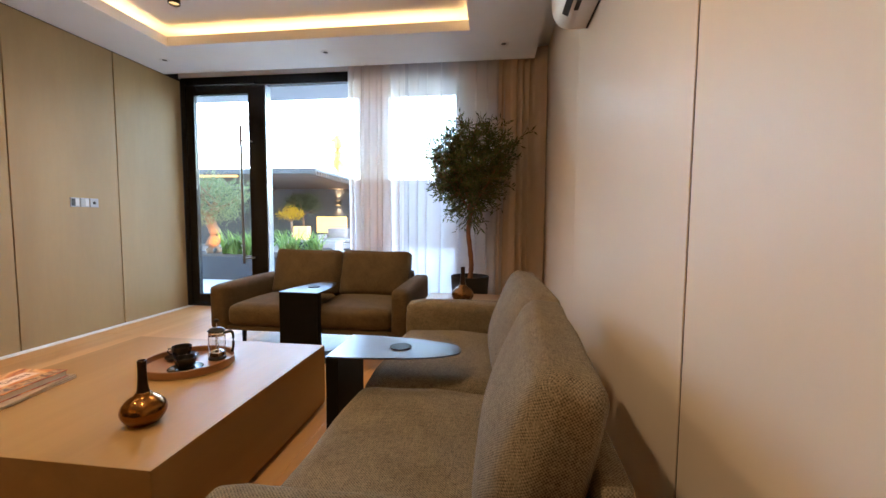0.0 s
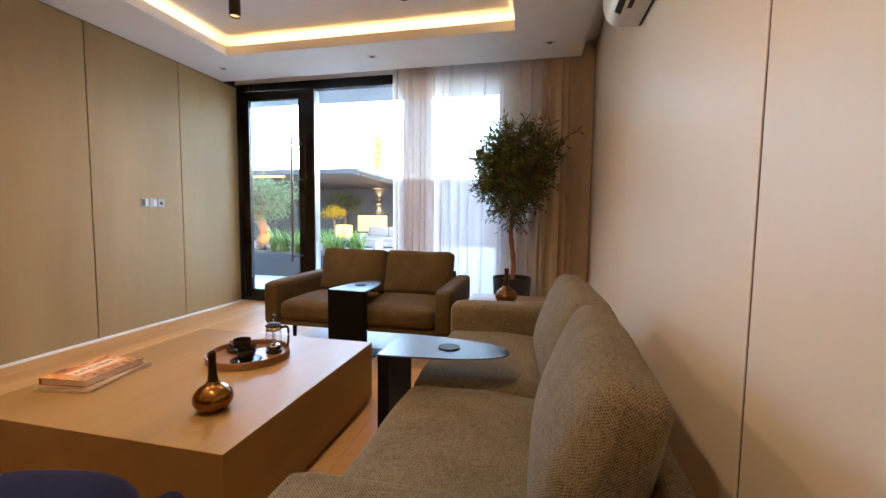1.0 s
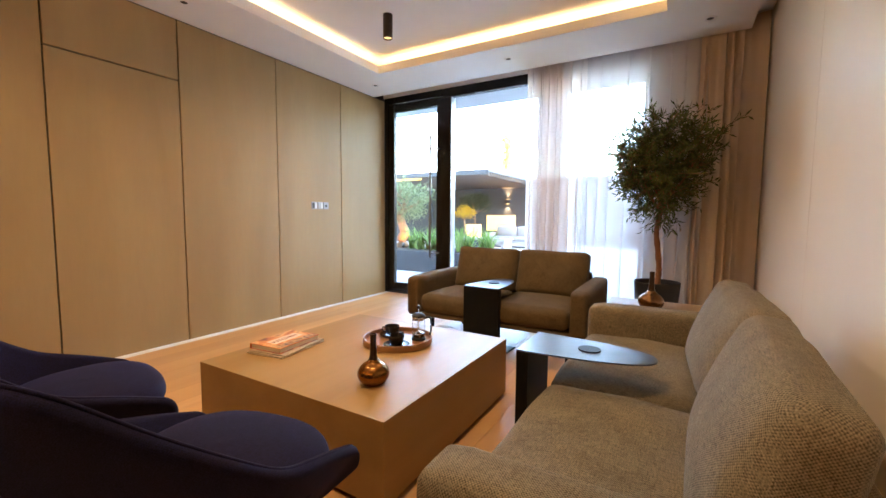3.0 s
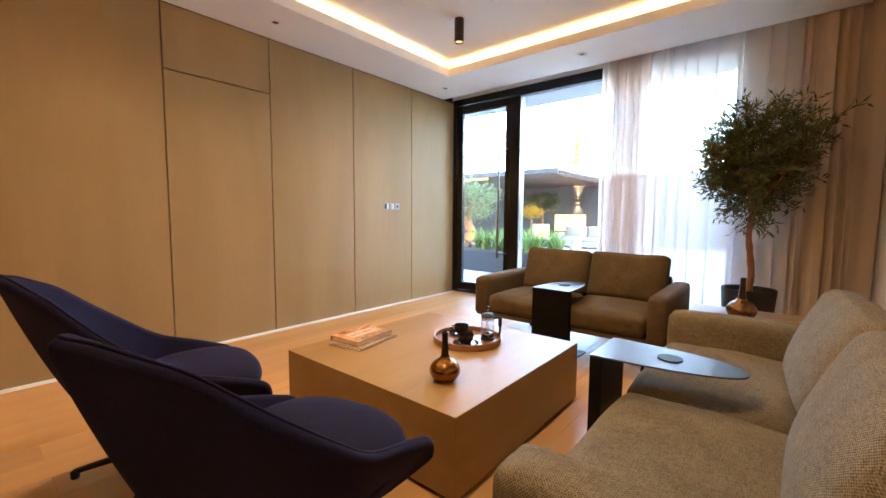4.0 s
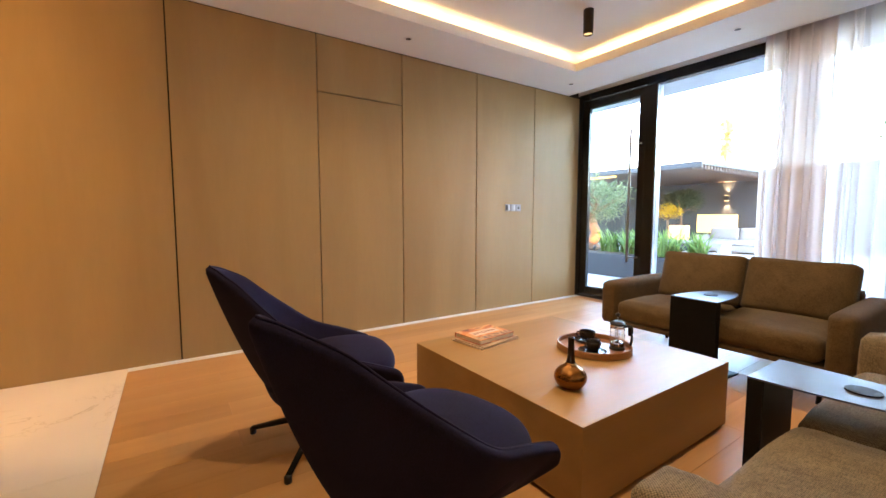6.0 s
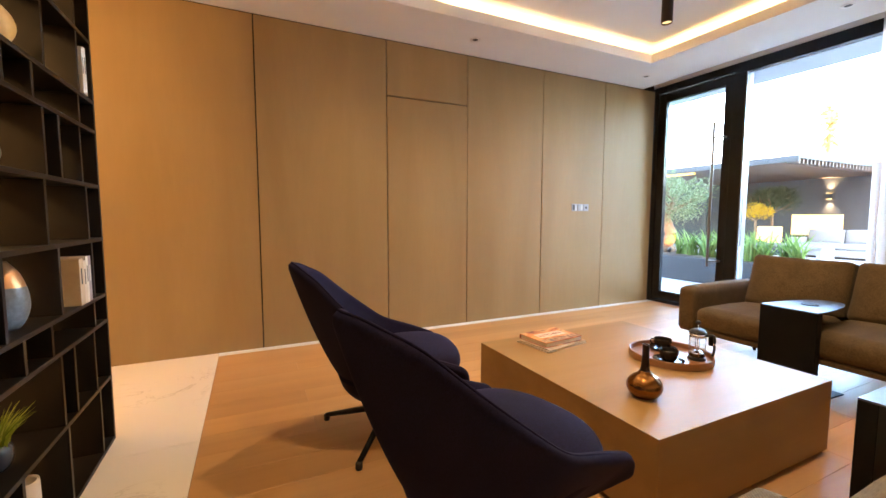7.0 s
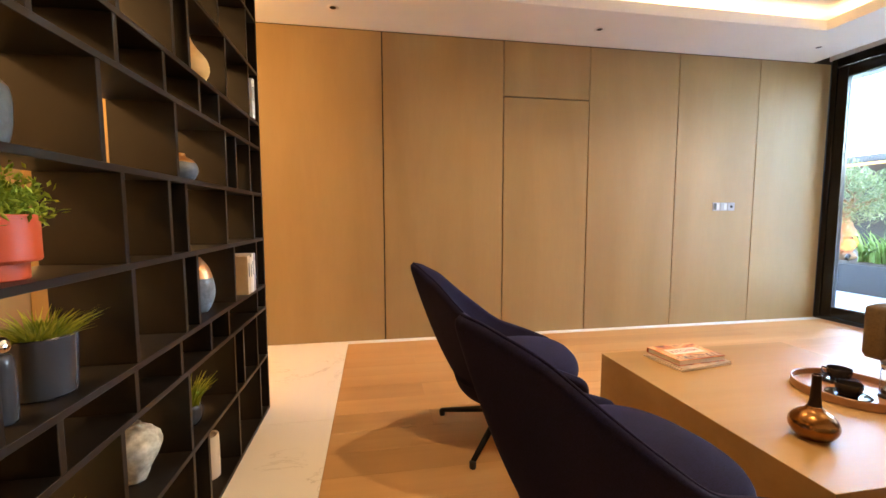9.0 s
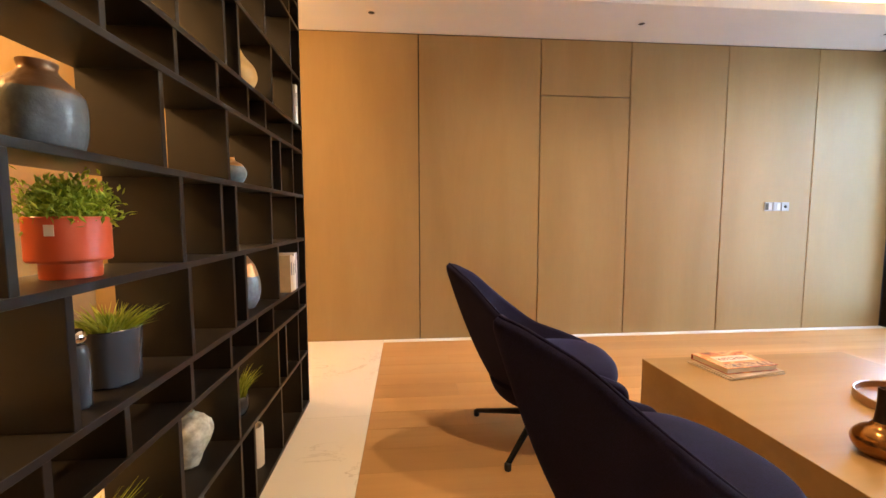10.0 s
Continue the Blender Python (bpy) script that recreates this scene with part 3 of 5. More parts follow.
# ---- armchairs ----
def armchair(m):
    ob = thing("armchair", "navy felt shell armchair on a black swivel star base", "armchair", m, "pair of navy armchairs")
    b = bmesh.new()
    M = 16
    # rim: a rounded back that falls in an even slope to low arms
    yb, wm, yt, wt = -0.471, 0.328, 0.392, 0.317
    knots, heights = (0.0, 0.15, 0.3, 0.45, 0.62, 0.8, 1.0), (0.905, 0.892, 0.83, 0.685, 0.525, 0.465, 0.385)
    right = []
    for i in range(37):
        u = i / 36
        a, q = min(u / 0.62, 1.0) * math.pi / 2, max(0.0, (u - 0.62) / 0.38)
        z = sum(np.interp(u + k * 0.025, knots, heights) * w for k, w in ((-2, 1), (-1, 2), (0, 3), (1, 2), (2, 1))) / 9
        right.append((wm * math.sin(a) ** 1.8 + (wt - wm) * q ** 1.5, yb * math.cos(a) + yt * q, z))
    # the arm ends curl down and in
    for i, (dx, dy, dz) in enumerate(((0.0, -0.006, -0.006), (0.004, -0.018, -0.022), (0.012, -0.04, -0.062))):
        x, y, z = right[34 + i]
        right[34 + i] = (x - dx, y + dy, z + dz)
    rim_line = [(-x, y, z) for x, y, z in right[:0:-1]] + right
    N = len(rim_line) - 1
    rows = []
    for j in range(M + 1):
        v = j / M
        row = []
        for x, y, z in rim_line:
            th = math.atan2(x, -y)
            low = Vector((0.12 * math.sin(th), -0.11 * math.cos(th), 0.205))
            p = low.lerp(Vector((x, y, z)), v ** 0.7)
            p.z = low.z + (z - low.z) * v ** 1.16
            row.append(b.verts.new(p))
        rows.append(row)
    for r0, r1 in zip(rows, rows[1:]):
        for i in range(N):
            b.faces.new((r0[i], r0[i + 1], r1[i + 1], r1[i]))
    shell = part("shell", b, NAVY, ob, "", True)
    b = tube([(x * 0.985, y * 0.985, z - 0.001) for x, y, z in rim_line[1:-1]], 0.0045, 8)
    part("piping", b, NAVY, shell, "corded seam along the rim", True)
    sol = shell.modifiers.new("thick", "SOLIDIFY")
    sol.thickness, sol.offset = 0.04, 0.0
    sub = shell.modifiers.new("soft", "SUBSURF")
    sub.levels = sub.render_levels = 1
    b = lathe(curve_profile([(0.04, 0.186), (0.11, 0.192), (0.18, 0.214), (0.235, 0.262), (0.265, 0.33)], 5), 64)
    for vv in b.verts:
        vv.co.y = vv.co.y * 0.9 - 0.02
    part("underside", b, NAVY, ob, "", True)
    # round seat pad: a lathe pulled towards a soft square
    prof = curve_profile([(0.0, -0.06), (0.8, -0.06), (0.96, -0.035), (1.0, 0.005), (0.93, 0.045), (0.7, 0.066), (0.35, 0.076), (0.0, 0.08)], 5)
    b = lathe(prof, 64, False)
    for vv in b.verts:
        r = math.hypot(vv.co.x, vv.co.y)
        if r > 1e-3:
            c, d = abs(vv.co.x / r), abs(vv.co.y / r)
            k = (c ** 2.5 + d ** 2.5) ** (-1 / 2.5)
            vv.co.x, vv.co.y = vv.co.x * 0.297 * k, vv.co.y * 0.25 * k
    part("seat_cushion", b, NAVY, ob, "", True, pose(0.0, 0.12, 0.387, 2))
    part("column", tube([(0, 0, 0.06), (0, 0, 0.2)], 0.022, 16), BLACK_STEEL, ob, "", True)
    for k in range(4):
        a = radians(61.5 + 90 * k)
        c, s = math.cos(a), math.sin(a)
        part("base_leg", tube([(0.0, 0.0, 0.115), (0.1 * c, 0.1 * s, 0.1), (0.365 * c, 0.365 * s, 0.03)], [0.018, 0.017, 0.012], 10), BLACK_STEEL, ob, "black metal star leg", True)
        part("glide", lathe([(0.014, 0.0), (0.016, 0.004), (0.016, 0.03), (0.01, 0.036)], 16), DARK, ob, "", True, pose(0.365 * c, 0.365 * s, 0))
    return ob


chair = armchair(pose(1.733, -4.213, 0, 0, 0, -10.4))
copy_thing(chair, pose(2.675, -4.205, 0, 0, 0, 11.4))


# ---- small things on the coffee table ----
def lettering(text, size, depth):
    """Capital letters as a mesh, lying in the xy plane."""
    cu = bpy.data.curves.new("letters", "FONT")
    cu.body, cu.size, cu.extrude = text, size, depth
    ob = new("letters", cu)
    bpy.context.view_layer.update()
    me = bpy.data.meshes.new_from_object(ob.evaluated_get(bpy.context.evaluated_depsgraph_get()))
    bpy.data.objects.remove(ob)
    b = bmesh.new()
    b.from_mesh(me)
    bpy.data.meshes.remove(me)
    return b


def books():
    lower = thing("magazine", "thin pale magazine lying under a cookbook", "magazine", pose(1.83, -3.205, TZ, 0, 0, 8))
    part("page_block", box((-0.125, -0.17, 0), (0.125, 0.17, 0.006), 0.001, 1), PAPER, lower)
    part("cover", box((-0.126, -0.171, 0.006), (0.126, 0.171, 0.0075)), COVER2, lower)
    mid = thing("magazine", "thin magazine in the middle of a small pile", "magazine", pose(1.835, -3.2, TZ + 0.0075, 0, 0, 11))
    part("page_block", box((-0.12, -0.165, 0), (0.12, 0.165, 0.006), 0.001, 1), PAPER, mid)
    part("cover", box((-0.121, -0.166, 0.006), (0.121, 0.166, 0.0075)), COVER2, mid)
    up = thing("cookbook", "hardback cookbook with an orange and pink photo cover on magazines", "book", pose(1.815, -3.2, TZ + 0.015, 0, 0, 6))
    part("page_block", box((-0.105, -0.145, 0.003), (0.107, 0.145, 0.026), 0.001, 1), PAPER, up)
    part("back_cover", box((-0.112, -0.15, 0), (0.112, 0.15, 0.003), 0.001, 1), COVER, up)
    part("front_cover", box((-0.112, -0.15, 0.026), (0.112, 0.15, 0.029), 0.001, 1), COVER, up)
    part("spine", box((-0.114, -0.15, 0.0), (-0.1085, 0.15, 0.029), 0.002, 2), COVER, up)
    part("title_block", box((-0.045, -0.1, 0.029), (0.03, 0.105, 0.0293)), PINKP, up, "pale pink title block")
    part("title", lettering("KITCHEN", 0.042, 0.0004), REDINK, up, "dark red capital letters", False, pose(0.008, -0.09, 0.0297, 0, 0, 90))
    part("photo_strip", box((0.055, -0.14, 0.029), (0.105, 0.14, 0.0293)), PHOTO2, up, "dark food photograph")


n = Nodes("photo_cover")
vv = n.coords()
n.link(n.ramp(n.noise(vv, 9, 3, 0.5, 1.0), [(0.3, (0.05, 0.012, 0.01)), (0.42, (0.35, 0.07, 0.03)), (0.5, (0.6, 0.21, 0.05)), (0.57, (0.75, 0.42, 0.18)), (0.7, (0.2, 0.05, 0.03))]), n.b.inputs["Base Color"])
n.b.inputs["Roughness"].default_value = 0.4
COVER = n.m
n = Nodes("food_photo")
n.link(n.ramp(n.noise(n.coords(), 16, 4, 0.6, 1.5), [(0.35, (0.02, 0.012, 0.02)), (0.48, (0.2, 0.07, 0.03)), (0.56, (0.6, 0.38, 0.2)), (0.66, (0.08, 0.06, 0.1))]), n.b.inputs["Base Color"])
n.b.inputs["Roughness"].default_value = 0.35
PHOTO2 = n.m
COVER2 = painted("pale_cover", (0.38, 0.28, 0.2), 0.4, 0.3, 12)
PINKP = painted("pale_pink_print", (0.78, 0.6, 0.52), 0.5, 0.1, 30)
REDINK = painted("dark_red_ink", (0.16, 0.03, 0.02), 0.4)
PAPER = painted("paper", (0.7, 0.64, 0.55), 0.8)
books()

tray = thing("tray", "round walnut serving tray with a raised rim", "tray", pose(2.318, -2.80, TZ))
prof = [(0.0, 0.0), (0.2, 0.0), (0.205, 0.004), (0.205, 0.036), (0.2025, 0.039), (0.197, 0.036), (0.195, 0.012), (0.19, 0.01), (0.0, 0.01)]
part("bowl", lathe(prof, 140, False), TRAYW, tray, "", False)


def cup(x, y, a):
    sa = thing("saucer", "small glossy black saucer on the tray", "saucer", pose(x, y, TZ + 0.01), "coffee set")
    part("plate", lathe([(0.0, 0.0), (0.035, 0.0), (0.04, 0.003), (0.075, 0.011), (0.076, 0.013), (0.038, 0.006), (0.0, 0.005)], 40, False), CERAM, sa, "", True)
    cu = thing("cup", "squat black ceramic cup on its saucer", "cup", pose(x, y, TZ + 0.016, 0, 0, a), "coffee set")
    part("bowl", lathe(curve_profile([(0.0, 0.0), (0.024, 0.0), (0.036, 0.012), (0.045, 0.038), (0.046, 0.055), (0.043, 0.055), (0.041, 0.03), (0.02, 0.008), (0.0, 0.007)], 4), 36, False), CERAM, cu, "", True)
    part("handle", tube([(0.044, 0, 0.045), (0.062, 0, 0.045), (0.066, 0, 0.03), (0.056, 0, 0.017), (0.04, 0, 0.016)], 0.004, 8), CERAM, cu, "", True)


cup(2.225, -2.735, 200)
cup(2.37, -2.885, 150)

press = thing("french_press", "glass french press with black lid and handle, coffee inside", "coffee press", pose(2.41, -2.715, TZ + 0.01, 0, 0, 25))
gl = part("beaker", lathe([(0.0, 0.013), (0.042, 0.013), (0.044, 0.018), (0.044, 0.14)], 48, False), THIN_GLASS, press, "", True)
gl.visible_shadow = False
press.scale = (0.84, 0.84, 1.03)
part("coffee", lathe([(0.0, 0.018), (0.041, 0.018), (0.041, 0.034), (0.0, 0.034)], 32, False), COFFEE, press)
part("base", lathe([(0.0, 0.0), (0.05, 0.0), (0.05, 0.01), (0.047, 0.0118), (0.0, 0.0118)], 36, False), DARK, press, "black base ring", True)
part("filter", lathe(curve_profile([(0.0, 0.05), (0.02, 0.047), (0.035, 0.04), (0.0405, 0.035)], 4), 32, False), CHROME, press, "chrome plunger filter", True)
part("collar", lathe([(0.0445, 0.118), (0.0465, 0.118), (0.0465, 0.136), (0.0445, 0.136)], 36, False), CHROME, press, "", True)
lid = part("lid", lathe(curve_profile([(0.0, 0.141), (0.047, 0.141), (0.048, 0.146), (0.03, 0.157), (0.004, 0.16)], 4), 36, False), DARK, press, "", True)
for k in range(4):
    a = radians(20 + 90 * k)
    part("strap", tube([(0.0462 * math.cos(a), 0.0462 * math.sin(a), 0.01), (0.0462 * math.cos(a), 0.0462 * math.sin(a), 0.12)], 0.0022, 6), CHROME, press, "thin chrome strap", True)
part("plunger", tube([(0, 0, 0.05), (0, 0, 0.19)], 0.0025, 8), CHROME, lid, "", True)
part("knob", lathe(curve_profile([(0.001, 0.186), (0.013, 0.188), (0.014, 0.196), (0.008, 0.202), (0.001, 0.203)], 4), 20), DARK, lid, "", True)
part("handle", tube(curve_profile([(0.046, 0, 0.13), (0.075, 0, 0.135), (0.09, 0, 0.12), (0.09, 0, 0.06), (0.082, 0, 0.03)], 5), 0.0075, 10), DARK, press, "", True)

# ---- indoor olive tree ----


def leaf_cloud(points, size, seed, per=1, spread=0.02, droop=0.0, wide=1.0):
    """Narrow leaves, each a folded strip, standing off the given (place, direction) points."""
    rnd = random.Random(seed)
    verts, faces = [], []
    for p, d in points:
        for _ in range(per):
            ln, wd = size * rnd.uniform(0.7, 1.3), size * rnd.uniform(0.16, 0.26) * wide
            dv = (Vector(d) + Vector((rnd.gauss(0, 0.6), rnd.gauss(0, 0.6), rnd.gauss(0, 0.6) - droop))).normalized()
            sv = dv.cross(Vector((rnd.gauss(0, 1), rnd.gauss(0, 1), rnd.gauss(0, 1)))).normalized()
            up = sv.cross(dv)
            o = Vector(p) + Vector((rnd.gauss(0, spread), rnd.gauss(0, spread), rnd.gauss(0, spread)))
            k = len(verts)
            mid = o + dv * ln * 0.5 - up * wd * 0.25
            verts += [o, mid + sv * wd / 2 + up * wd * 0.15, o + dv * ln, mid - sv * wd / 2 + up * wd * 0.15, mid]
            faces += [(k, k + 1, k + 4), (k + 1, k + 2, k + 4), (k + 2, k + 3, k + 4), (k + 3, k, k + 4)]
    return verts, faces


def mesh_part(name, verts, faces, material, parent, label=""):
    me = bpy.data.meshes.new(name)
    me.from_pydata([tuple(v) for v in verts], [], faces)
    me.materials.append(material)
    ob = new(name, me)
    ob.parent = parent
    return tagged(ob, label)


def branching(start, direction, length, radius, depth, rnd, segs, tips, spread=0.7, up=0.25):
    """Recursive limbs: fills segs with (points, radii) and tips with (place, direction)."""
    pts, rad = [Vector(start)], [radius]
    d = Vector(direction).normalized()
    n = 4
    for i in range(n):
        d = (d + Vector((rnd.gauss(0, 0.12), rnd.gauss(0, 0.12), rnd.gauss(0, 0.1)))).normalized()
        pts.append(pts[-1] + d * length / n)
        rad.append(radius * (1 - 0.55 * (i + 1) / n))
        if depth <= 1:
            tips.append((pts[-1], d))
    segs.append((pts, rad))
    if depth > 0:
        for _ in range(rnd.choice((2, 3, 3))):
            nd = (d + Vector((rnd.gauss(0, spread), rnd.gauss(0, spread), rnd.gauss(0, spread * 0.6) + up))).normalized()
            at = pts[rnd.choice((2, 3, 4))]
            branching(at, nd, length * rnd.uniform(0.6, 0.85), radius * 0.5, depth - 1, rnd, segs, tips, spread, up)


tree = thing("potted_olive_tree", "indoor olive tree with dense round crown in a black pot", "tree", pose(3.585, -0.6, 0))
part("pot", lathe(curve_profile([(0.0, 0.0), (0.14, 0.0), (0.15, 0.006)], 2) + [(0.187, 0.5), (0.19, 0.54), (0.186, 0.545), (0.176, 0.54), (0.172, 0.5), (0.0, 0.5)], 120, False), POT, tree, "black tapered pot", False)
part("soil", lathe([(0.0, 0.502), (0.1, 0.512), (0.17, 0.503), (0.17, 0.4999), (0.0, 0.4999)], 32, False), SOIL, tree, "", True)
trunk_pts = curve_profile([(0.0, 0.0, 0.5), (0.012, 0.0, 0.65), (-0.004, 0.01, 0.82), (-0.022, 0.0, 0.98), (-0.008, 0.0, 1.12), (0.01, 0.0, 1.2)], 5)
b = tube(trunk_pts, [0.026 - 0.006 * i / len(trunk_pts) + 0.002 * math.sin(i * 1.7) for i in range(len(trunk_pts))], 12)
part("trunk", b, BARK, tree, "slim reddish-brown trunk", True)
rnd = random.Random(11)
CC, CR = Vector((-0.01, 0.0, 1.56)), Vector((0.51, 0.47, 0.48))
segs, tips = [], []
for k in range(7):
    a = 2 * math.pi * k / 7
    branching((0.005, 0, 1.17), (0.55 * math.cos(a), 0.5 * math.sin(a), 0.9), 0.34, 0.013, 2, rnd, segs, tips, 0.6, 0.2)
b = bmesh.new()
for pts, rad in segs:
    tube(pts, rad, 5, b)
part("branches", b, BARK, tree, "", True)
twigs = []
while len(twigs) < 640:
    d = Vector((rnd.gauss(0, 1), rnd.gauss(0, 1), rnd.gauss(0, 1))).normalized()
    r = rnd.uniform(0.12, 1.0) ** 0.5
    if noise.noise(d * 2.3 + Vector((5, 2, 1))) < -0.2 and r > 0.6:
        continue
    p = Vector((d.x * CR.x, d.y * CR.y, d.z * CR.z)) * r * (0.92 + 0.25 * noise.noise(d * 2.1))
    # the crown is broad near its top and narrows towards the trunk
    f = p.z / CR.z
    k2 = min(1.08, 0.72 + 0.5 * f) if f > -0.6 else 0.42 + 0.55 * (f + 0.6)
    twigs.append((CC + Vector((p.x * k2, p.y * k2, p.z)), (d * 0.8 + Vector((rnd.gauss(0, 0.4), rnd.gauss(0, 0.4), 0.35 + rnd.gauss(0, 0.35)))).normalized()))
twigs += [(Vector(p), Vector(d)) for p, d in tips]
pts, twig_bm = [], bmesh.new()
for p, d in twigs:
    ln = rnd.uniform(0.07, 0.19)
    bend = Vector((rnd.gauss(0, 0.25), rnd.gauss(0, 0.25), -0.25))
    line = [p + d * ln * q / 4 + bend * ln * (q / 4) ** 2 for q in range(5)]
    tube(line, [0.0022, 0.002, 0.0018, 0.0015, 0.001], 3, twig_bm)
    n_leaf = int(ln * 95)
    for q in range(n_leaf):
        t = (q + rnd.random()) / n_leaf
        pts.append((p + d * ln * t + bend * ln * t * t, d * 0.75 + Vector((rnd.gauss(0, 0.6), rnd.gauss(0, 0.6), rnd.gauss(0, 0.6)))))
tagged(part("twig_growth", twig_bm, BARK, tree, "thin leafy twigs"), kind="stuff")
vs, fs = leaf_cloud(pts, 0.062, 5, 1, 0.004, 0.05, 1.05)
mesh_part("crown", vs, fs, OLIVE, tree, "dense crown of narrow dull green leaves")

# ---- ceiling fittings ----
n = Nodes("warm_lens")
n.b.inputs["Emission Color"].default_value = (1.0, 0.62, 0.25, 1)
n.b.inputs["Emission Strength"].default_value = 0.035
LENS = n.set((0.6, 0.4, 0.2), 0.4)
CYLM = metal("dark_bronze_paint", (0.03, 0.022, 0.016), 0.45, 0.3)
first = None
for cx, cy in CYLS:
    cl = thing("ceiling_lamp", "dark bronze cylinder lamp mounted on the raised ceiling", "ceiling lamp", pose(cx, cy, 0), "cylinder ceiling lamps")
    part("tube", lathe([(0.0, TOP - 0.0), (0.043, TOP - 0.0), (0.043, 2.715), (0.04, 2.711), (0.035, 2.715), (0.035, 2.78), (0.0, 2.78)], 32, False), CYLM, cl, "", False)
    part("lens", lathe([(0.0, 2.722), (0.0345, 2.722), (0.0345, 2.727), (0.0, 2.727)], 24, False), LENS, cl, "warm glowing lens")
for sx, sy in [(0.345, -0.62), (2.12, -0.62), (3.88, -0.62), (0.345, -2.91), (0.345, -5.155), (3.88, -2.91), (3.88, -5.155), (2.12, -5.155)]:
    dl = thing("downlight", "small recessed downlight with a dark centre", "downlight", pose(sx, sy, SOFFIT), "recessed downlights")
    part("ring", lathe([(0.026, -0.003), (0.046, -0.003), (0.047, -0.0005), (0.026, -0.0005)], 28, False), WHITE, dl, "", True)
    part("baffle", lathe([(0.0, -0.0012), (0.026, -0.0012), (0.026, -0.0006), (0.0, -0.0006)], 24, False), DARK, dl, "dark anti-glare baffle")

# ---- wall fittings ----
PLATE2 = painted("satin_steel", (0.52, 0.52, 0.53), 0.4, 0.05)
PLATE1 = painted("grey_steel", (0.3, 0.31, 0.32), 0.4, 0.05)
for k, (yy, wd) in enumerate(((-1.335, 0.082), (-1.245, 0.082))):
    sp = thing("switch_plate", "square brushed steel switch plate on the oak wall", "switch", pose(0.0, yy, 1.235), "switch plates")
    part("plate", box((0.0, -wd / 2, -0.042), (0.009, wd / 2, 0.042), 0.002, 1), PLATE1, sp)
    part("rocker", box((0.009, -wd / 2 + 0.008, -0.033), (0.012, -0.001, 0.033), 0.001, 1), DARK if k == 0 else PLATE1, sp)
    part("rocker", box((0.009, 0.001, -0.033), (0.012, wd / 2 - 0.008, 0.033), 0.001, 1), PLATE2, sp)
sp = thing("thermostat", "small steel sensor plate with a dark lens on the oak wall", "thermostat", pose(0.0, -1.155, 1.235), "switch plates")
part("plate", box((0.0, -0.041, -0.042), (0.009, 0.041, 0.042), 0.002, 1), PLATE1, sp)
part("sensor", lathe([(0.0, 0.0), (0.014, 0.0), (0.014, 0.004), (0.0, 0.006)], 20, False), DARK, sp, "", True, pose(0.009, 0, 0, 0, 90, 0))

ac = thing("air_conditioner", "white wall-mounted split air conditioner", "air conditioner", pose(W, -2.46, 2.23))
outl = curve_profile([(0.0, 0.0), (-0.12, 0.0), (-0.175, 0.03), (-0.205, 0.1), (-0.21, 0.2), (-0.2, 0.275), (-0.17, 0.29), (0.0, 0.29)], 4)
b = bmesh.new()
ends = [[b.verts.new((x, y, z)) for x, z in outl] for y in (-0.42, 0.42)]
b.faces.new(ends[0])
b.faces.new(ends[1][::-1])
for i in range(len(outl)):
    j = (i + 1) % len(outl)
    b.faces.new((ends[0][i], ends[0][j], ends[1][j], ends[1][i]))
part("body", b, PLASTIC, ac)
part("outlet", box((-0.12, -0.37, -0.003), (-0.095, 0.2, 0.012), 0.002, 1), DARK, ac, "dark air outlet slot")
part("louvre", box((-0.018, -0.335, -0.004), (0.018, 0.27, 0.0), 0.0015, 1), DARK, ac, "dark open louvre", False, pose(-0.153, 0, 0.0125, 0, 28.6))
part("back_plate", box((-0.012, -0.41, -0.006), (-0.002, 0.41, 0.0), 0.001, 1), DARK, ac, "dark mounting plate edge")

# ---- open shelf divider ----
SY0, SY1, SX0 = -5.7, -5.5, 1.232
ZL = [0.0, 0.325, 0.612, 0.742, 1.014, 1.266, 1.523, 1.66, 1.935, 2.215, 2.345, 2.6, SOFFIT]
tail = {0: (2.93, 3.2, 3.6, 4.0), 1: (2.98, 3.3, 3.8), 2: (2.82, 3.02, 3.4, 3.7, 4.1), 3: (2.95, 3.25, 3.7, 4.05), 4: (3.05, 3.5, 3.9), 5: (3.1, 3.4, 3.9), 6: (2.815, 3.1, 3.6, 4.0)}
UP = [(1.401, 1.764, 2.115, 2.245, 2.53), (1.431, 1.66, 1.785, 2.248, 2.625), (1.402, 1.844, 2.042, 2.293, 2.551), (1.385, 1.74, 2.136, 2.243, 2.535), (1.408, 1.816, 2.196, 2.313, 2.555),
      (1.44, 1.655, 1.79, 2.246, 2.624), (1.43, 1.85, 2.045, 2.305, 2.547), (1.41, 1.745, 2.115, 2.233, 2.53), (1.415, 1.813, 2.25, 2.56), (1.42, 1.84, 2.05, 2.31, 2.55), (1.4, 1.74, 2.12, 2.25, 2.52), (1.42, 1.66, 1.78, 2.25, 2.61)]
shelf = thing("shelf_divider", "floor-to-ceiling open shelf divider of dark stained wood, half-filled", "bookshelf", kind="")
TH = 0.018
part("end_panel", box((SX0, SY0, 0.0), (SX0 + TH, SY1, SOFFIT - 0.001), 0.001, 1), SHELFM, shelf)
part("end_panel", box((W - TH - 0.002, SY0, 0.0), (W - 0.002, SY1, SOFFIT - 0.001), 0.001, 1), SHELFM, shelf)
for z in ZL:
    za = min(max(z - TH / 2, 0.0), SOFFIT - TH - 0.001)
    part("shelf_board", box((SX0 + TH, SY0, za), (W - TH - 0.002, SY1, za + TH), 0.001, 1), SHELFM, shelf)
